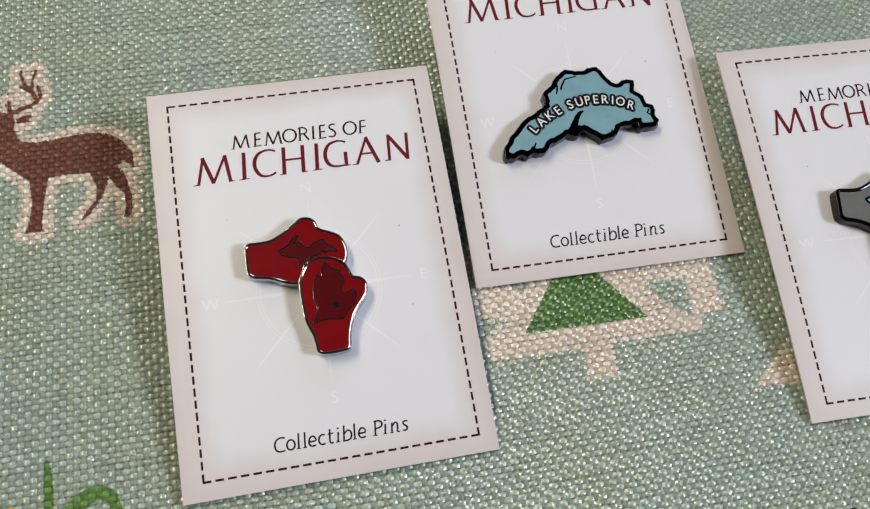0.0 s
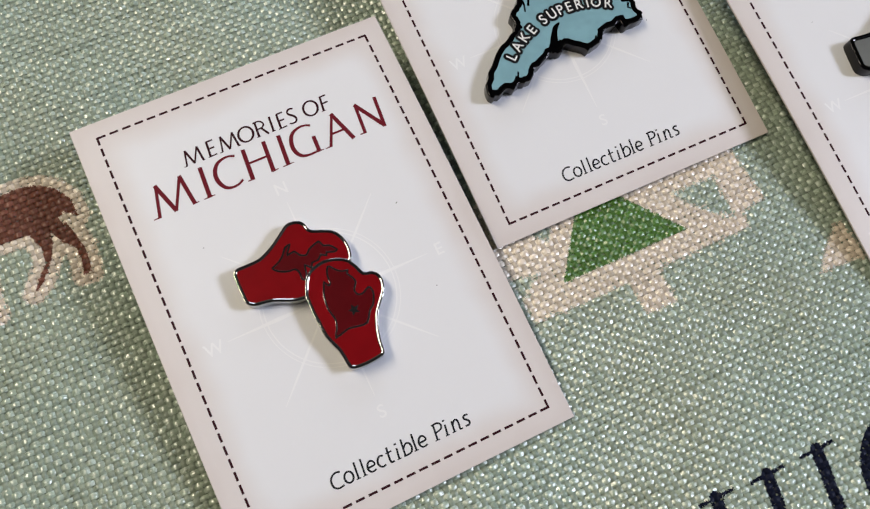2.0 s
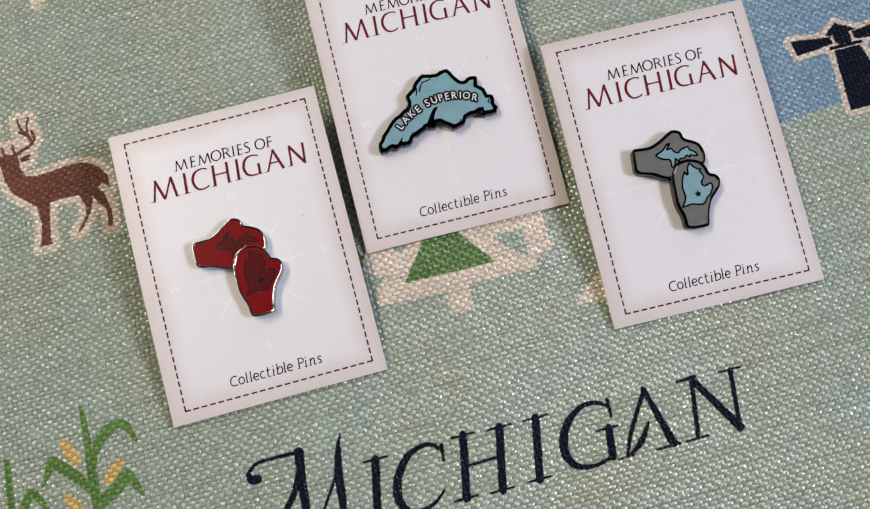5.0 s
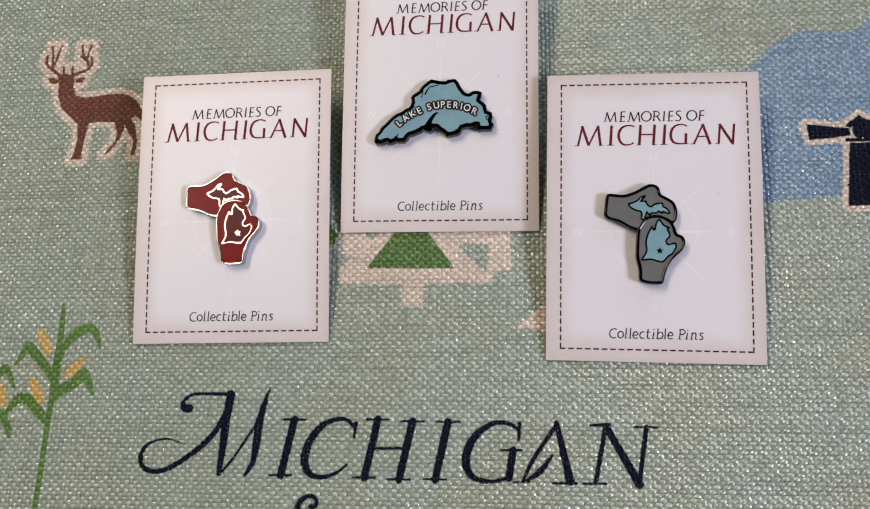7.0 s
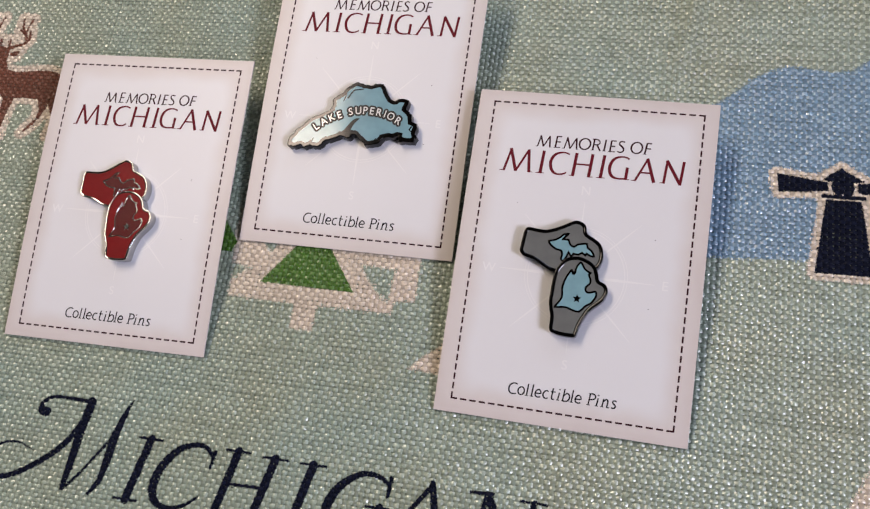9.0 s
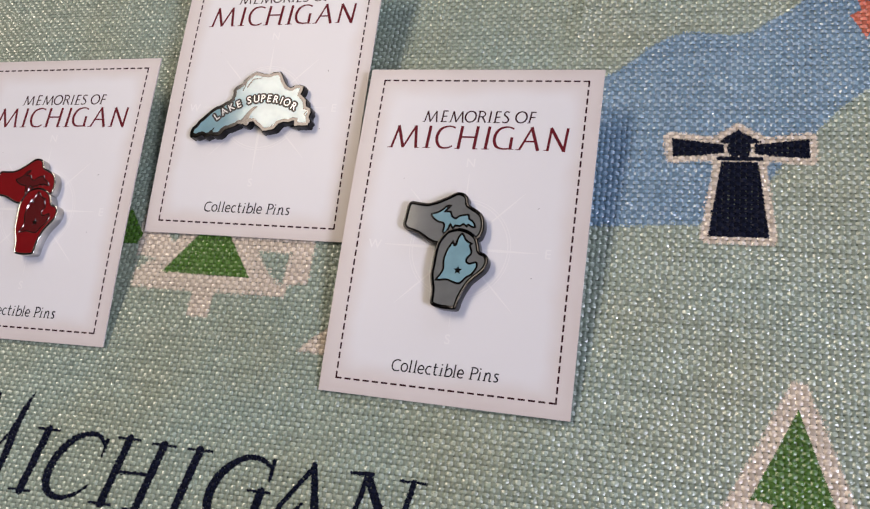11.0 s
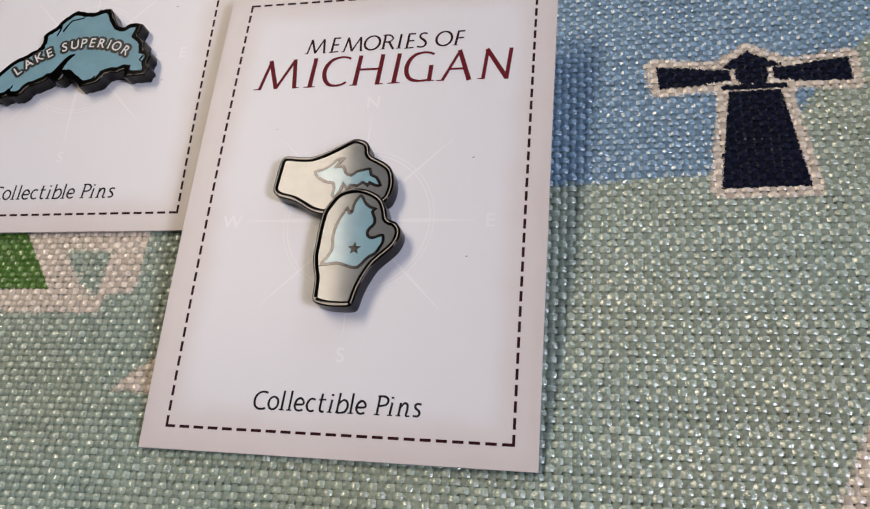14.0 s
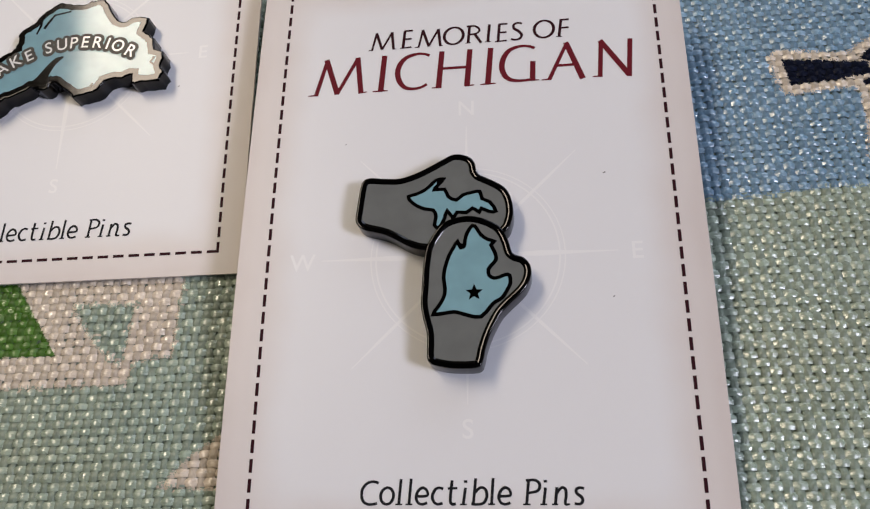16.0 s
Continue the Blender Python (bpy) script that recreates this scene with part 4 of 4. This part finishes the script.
G_CURVE = [line([(124.6, -28.0), (124.9, -23.2)], 0.9, 1.2), line([(124.6, -25.0), (122.0, -23.4), (117.9, -23.0), (113.8, -25.1), (110.6, -28.6), (109.2, -32.5), (109.3, -36.2), (111.6, -39.0), (116.2, -39.9), (121.2, -38.9)], 1.1, 1.3, 1.5, 2.2, 2.6, 2.6, 2.0, 1.3, 0.9),
     line([(122.9, -30.9), (121.6, -38.8)], 2.3, 2.3), line([(119.4, -30.9), (125.4, -30.9)], 0.7, 1.1, 0.7)]
A_STROKES = [line([(135.7, -23.0), (139.2, -39.4)], 1.6, 2.6), line([(135.7, -23.6), (132.4, -28.1), (128.2, -34.4), (125.7, -39.6)], 1.4, 1.3, 1.3, 1.0), line([(123.0, -40.0), (127.3, -39.7)], 0.6, 0.9),
     line([(134.3, -40.1), (141.0, -40.0)], 0.8, 0.9), line([(134.2, -32.3), (130.8, -36.7), (127.0, -39.3)], 0.7, 2.0, 0.9)]
N_STROKES = [line([(149.9, -23.7), (146.4, -39.8)], 1.5, 1.4), line([(145.6, -23.5), (150.9, -23.4)], 0.7, 1.2), line([(142.8, -40.1), (149.4, -40.0)], 0.7, 1.0, 0.7), line([(149.9, -23.8), (158.7, -40.0)], 2.0, 2.6),
     line([(161.5, -24.0), (158.7, -39.9)], 1.5, 1.3), line([(158.2, -24.0), (164.6, -24.0)], 0.7, 1.1, 0.7)]
AMPERSAND = [line([(57.6, -53.0), (58.4, -50.2), (59.0, -47.8), (60.0, -46.2), (61.6, -45.0), (63.3, -44.9), (64.7, -46.3), (64.3, -47.6), (63.0, -48.0)], 1.9, 1.9, 1.8, 1.6, 1.3, 1.3, 1.2, 1.4, 1.6)]
LETTERS = [M_SWASH, FIRST_I, FIRST_C, H_STEMS, SECOND_I, G_CURVE, A_STROKES, N_STROKES, AMPERSAND]
# name, label, yarn, shapes, cream margin in millimetres
PRINTS = [
    ("printed_lake", "blue printed lake patch", "lake", LAKE_PATCH, 0.0),
    ("printed_deer", "brown printed stag silhouette", "brown", DEER, 2.3),
    ("printed_lighthouse", "navy printed lighthouse with two light beams", "navy", LIGHTHOUSE, 1.8),
    ("printed_tree", "green printed fir tree", "green", TREE_MIDDLE, 4.2),
    ("printed_tree", "dark green printed fir tree", "green", TREE_WEST, 0.0),
    ("printed_tree", "green printed fir tree", "green", TREE_EAST, 0.0),
    ("printed_corn", "green printed corn stalk and leaves", "leaf", CORN, 0.0),
    ("printed_corn_cob", "yellow printed corn cobs", "yellow", COBS, 0.0),
    ("printed_starfish", "coral red printed star shape", "coral", STARFISH, 0.0),
] + [("printed_letter", "navy printed letter with serifs", "navy", shapes, 0.0) for shapes in LETTERS]


def classify(x, y, rng, rough=0.10):
    """Which print each bit of yarn carries: 0 for the ground, 1 for cream, then the prints in order."""
    kind = np.zeros(x.shape, np.int16)
    ragged = rng.normal(0, rough, x.shape)

    def stamp(shapes, value, grow=0.0, blur=1.0):
        for s in shapes:
            p = np.array(s[1], float)
            room_for = 4 + grow
            near = (x > p[:, 0].min() - room_for) & (x < p[:, 0].max() + room_for) & (y > p[:, 1].min() - room_for) & (y < p[:, 1].max() + room_for)
            i = np.nonzero(near)[0]
            if len(i):
                kind[i[shape_distance(x[i], y[i], s) + ragged[i] * blur < grow]] = value
    stamp(PRINTS[0][3], 2, 0, 3.0)
    stamp(CREAM_PATCHES, 1, 0, 3.0)
    stamp(AQUA_GAPS, 0, 0, 4.0)
    for k, (_, _, _, shapes, margin) in enumerate(PRINTS):
        if margin:
            stamp(shapes, 1, margin, 2.5)
    for k, (_, _, _, shapes, _) in enumerate(PRINTS):
        if k:
            stamp(shapes, k + 2)
    return kind


def hidden_under_card(x, y):
    """The middle of each card, where no yarn can be seen."""
    out = np.zeros(x.shape, bool)
    for c in CARDS:
        u, v = x - c[0], y - c[1]
        out |= (u > 12) & (u < 52) & (v > 7) & (v < 64)
    corner = (y > np.maximum(132, 172 - 0.4 * (x + 25)))
    return out | corner


def along_yarn(rng, n, m, steps, size):
    """Unevenness that changes from crossing to crossing, drawn out smoothly along each yarn."""
    knots = rng.normal(0, size, (n, m + 2))
    at = np.arange(steps + 1) * m / steps
    i = at.astype(int)
    t = at - i
    t = t * t * (3 - 2 * t)
    return knots[:, i] * (1 - t) + knots[:, i + 1] * t


def weave_yarns(rng, along_x):
    """All yarns of one direction: each an arched ribbon that goes over and under the others, four steps to a crossing."""
    first0, first1, run0, run1 = (Y0, Y1, X0, X1) if along_x else (X0, X1, Y0, Y1)
    gap, step = (WEFT_PITCH, WARP_PITCH) if along_x else (WARP_PITCH, WEFT_PITCH)
    n, m = int((first1 - first0) / gap), int((run1 - run0) / step)
    steps = 4 * m
    k = np.arange(n)[:, None]
    s = np.arange(steps + 1)[None, :]
    run = run0 + s * step / 4 + np.zeros((n, 1))
    across = first0 + k * gap + along_yarn(rng, n, m // 9, steps, 0.07) + along_yarn(rng, n, m, steps, 0.03)
    phase = np.pi * (s / 4 + k + (0 if along_x else 1))
    high = 0.20 if along_x else 0.17
    lift = np.cos(phase) * high + along_yarn(rng, n, m, steps, 0.045)
    fat = (0.51 if along_x else 0.545) * (1 + 0.05 * rng.normal(0, 1, (n, 1))) * (1 + along_yarn(rng, n, m // 6, steps, 0.07) + along_yarn(rng, n, m, steps, 0.07))
    fat = np.clip(fat * (1 + 0.06 * np.cos(phase)), 0.32, 0.62)
    cols = []
    for side, drop in ((-1, 0.27), (0, 0.0), (1, 0.27)):
        a = across + side * fat
        x, y = (run, a) if along_x else (a, run)
        z = lift - drop + swell(x, y) + (0.0 if along_x else -0.02)
        cols.append(np.stack([x, y, z], -1))
    v = np.stack(cols, 2)                      # yarn, step, side, xyz
    base = (np.arange(n)[:, None, None] * (steps + 1) + np.arange(steps)[None, :, None]) * 3 + np.arange(2)[None, None, :]
    q = np.stack([base, base + 1, base + 4, base + 3], -1).reshape(-1, 4)
    return v.reshape(-1, 3), q


def yarn_normals(verts, quads):
    """Smooth normals of the arched yarns, all facing up."""
    p = verts[quads]
    n = np.cross(p[:, 2] - p[:, 0], p[:, 3] - p[:, 1])
    out = np.zeros(verts.shape)
    for k in range(4):
        for axis in range(3):
            out[:, axis] += np.bincount(quads[:, k], n[:, axis], len(verts))
    return out / (np.linalg.norm(out, axis=1)[:, None] + 1e-12)


def cut_finer(verts, normals, quads, weft, edge, k=3):
    """The quads on the edge of a print, cut k by k, so that the ink ends cleanly within a yarn."""
    u = np.linspace(0, 1, k + 1)
    s, t = [q.ravel() for q in np.meshgrid(u, u)]
    w = np.stack([(1 - s) * (1 - t), s * (1 - t), s * t, (1 - s) * t], 1)       # point, corner
    q = quads[edge]
    p = np.einsum("pc,qcx->qpx", w, verts[q]).reshape(-1, 3)
    n = np.einsum("pc,qcx->qpx", w, normals[q]).reshape(-1, 3)
    n /= np.linalg.norm(n, axis=1)[:, None] + 1e-12
    cell = [(j * (k + 1) + i, j * (k + 1) + i + 1, (j + 1) * (k + 1) + i + 1, (j + 1) * (k + 1) + i) for j in range(k) for i in range(k)]
    fine = (np.arange(len(q))[:, None, None] * (k + 1) ** 2 + np.array(cell)[None]).reshape(-1, 4) + len(verts)
    return np.concatenate([verts, p]), np.concatenate([normals, n]), np.concatenate([quads[~edge], fine]), np.concatenate([weft[~edge], np.repeat(weft[edge], k * k)])


def yarn_mesh(name, verts, normals, quads, weft, mats, parent, label):
    used, inverse = np.unique(quads.ravel(), return_inverse=True)
    me = bpy.data.meshes.new(name)
    me.vertices.add(len(used))
    me.vertices.foreach_set("co", (verts[used] * MM).astype(np.float32).ravel())
    me.loops.add(quads.size)
    me.loops.foreach_set("vertex_index", inverse.astype(np.int32))
    me.polygons.add(len(quads))
    me.polygons.foreach_set("loop_start", np.arange(0, quads.size, 4, dtype=np.int32))
    me.polygons.foreach_set("use_smooth", np.ones(len(quads), bool))
    me.update(calc_edges=True)
    me.normals_split_custom_set_from_vertices(normals[used].tolist())
    for mat in mats:
        me.materials.append(mat)
    # slot 0 is the lightened weft tint, slot 1 the shaded warp tint
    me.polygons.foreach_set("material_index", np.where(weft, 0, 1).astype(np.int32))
    ob = new(name, me)
    ob.parent = parent
    return tagged(ob, label, kind="stuff" if name in ("weave", "cream_print") else "")


def tablecloth():
    rng = np.random.default_rng(7)
    nx, ny = 160, 120
    xs, ys = np.linspace(-420, 640, nx), np.linspace(-400, 480, ny)
    gx, gy = np.meshgrid(xs, ys)
    top = np.stack([gx, gy, swell(gx, gy) - 0.52], -1).reshape(-1, 3) * MM
    low = top.copy()
    low[:, 2] -= 0.5 * MM
    n = nx * ny
    faces = []
    for j in range(ny - 1):
        for i in range(nx - 1):
            a = j * nx + i
            faces.append((a, a + 1, a + nx + 1, a + nx))
            faces.append((n + a, n + a + nx, n + a + nx + 1, n + a + 1))
    rim = [i for i in range(nx)] + [j * nx + nx - 1 for j in range(1, ny)] + [(ny - 1) * nx + i for i in range(nx - 2, -1, -1)] + [j * nx for j in range(ny - 2, 0, -1)]
    for a, b in zip(rim, rim[1:] + rim[:1]):
        faces.append((a, n + a, n + b, b))
    cloth = mesh_object("tablecloth", np.concatenate([top, low]), faces, backing_material(), smooth=True)
    tagged(cloth, "sage green woven cloth printed with deer, corn, trees and lettering", "tablecloth")
    sets = [weave_yarns(rng, True), weave_yarns(rng, False)]
    verts = np.concatenate([sets[0][0], sets[1][0]])
    quads = np.concatenate([sets[0][1], sets[1][1] + len(sets[0][0])])
    c = verts[quads].mean(1)
    weft = np.arange(len(quads)) < len(sets[0][1])
    keep = ~hidden_under_card(c[:, 0], c[:, 1])
    quads, c, weft = quads[keep], c[keep], weft[keep]
    p = verts[quads]
    down = np.cross(p[:, 2] - p[:, 0], p[:, 3] - p[:, 1])[:, 2] < 0
    quads[down] = quads[down][:, ::-1]
    normals = yarn_normals(verts, quads)
    at = classify(verts[:, 0], verts[:, 1], rng, 0.0)[quads]
    verts, normals, quads, weft = cut_finer(verts, normals, quads, weft, (at != at[:, :1]).any(1))
    c = verts[quads].mean(1)
    kind = classify(c[:, 0], c[:, 1], rng)
    yarn_mesh("weave", verts, normals, quads[kind == 0], weft[kind == 0], YARN["ground"], cloth, "sage green and aqua woven yarns")
    yarn_mesh("cream_print", verts, normals, quads[kind == 1], weft[kind == 1], YARN["cream"], cloth, "cream printed margins round the motifs")
    for k, (name, label, ink, _, _) in enumerate(PRINTS):
        mine = kind == k + 2
        if mine.any():
            yarn_mesh(name, verts, normals, quads[mine], weft[mine], YARN[ink], cloth, label)
    return cloth


tablecloth()
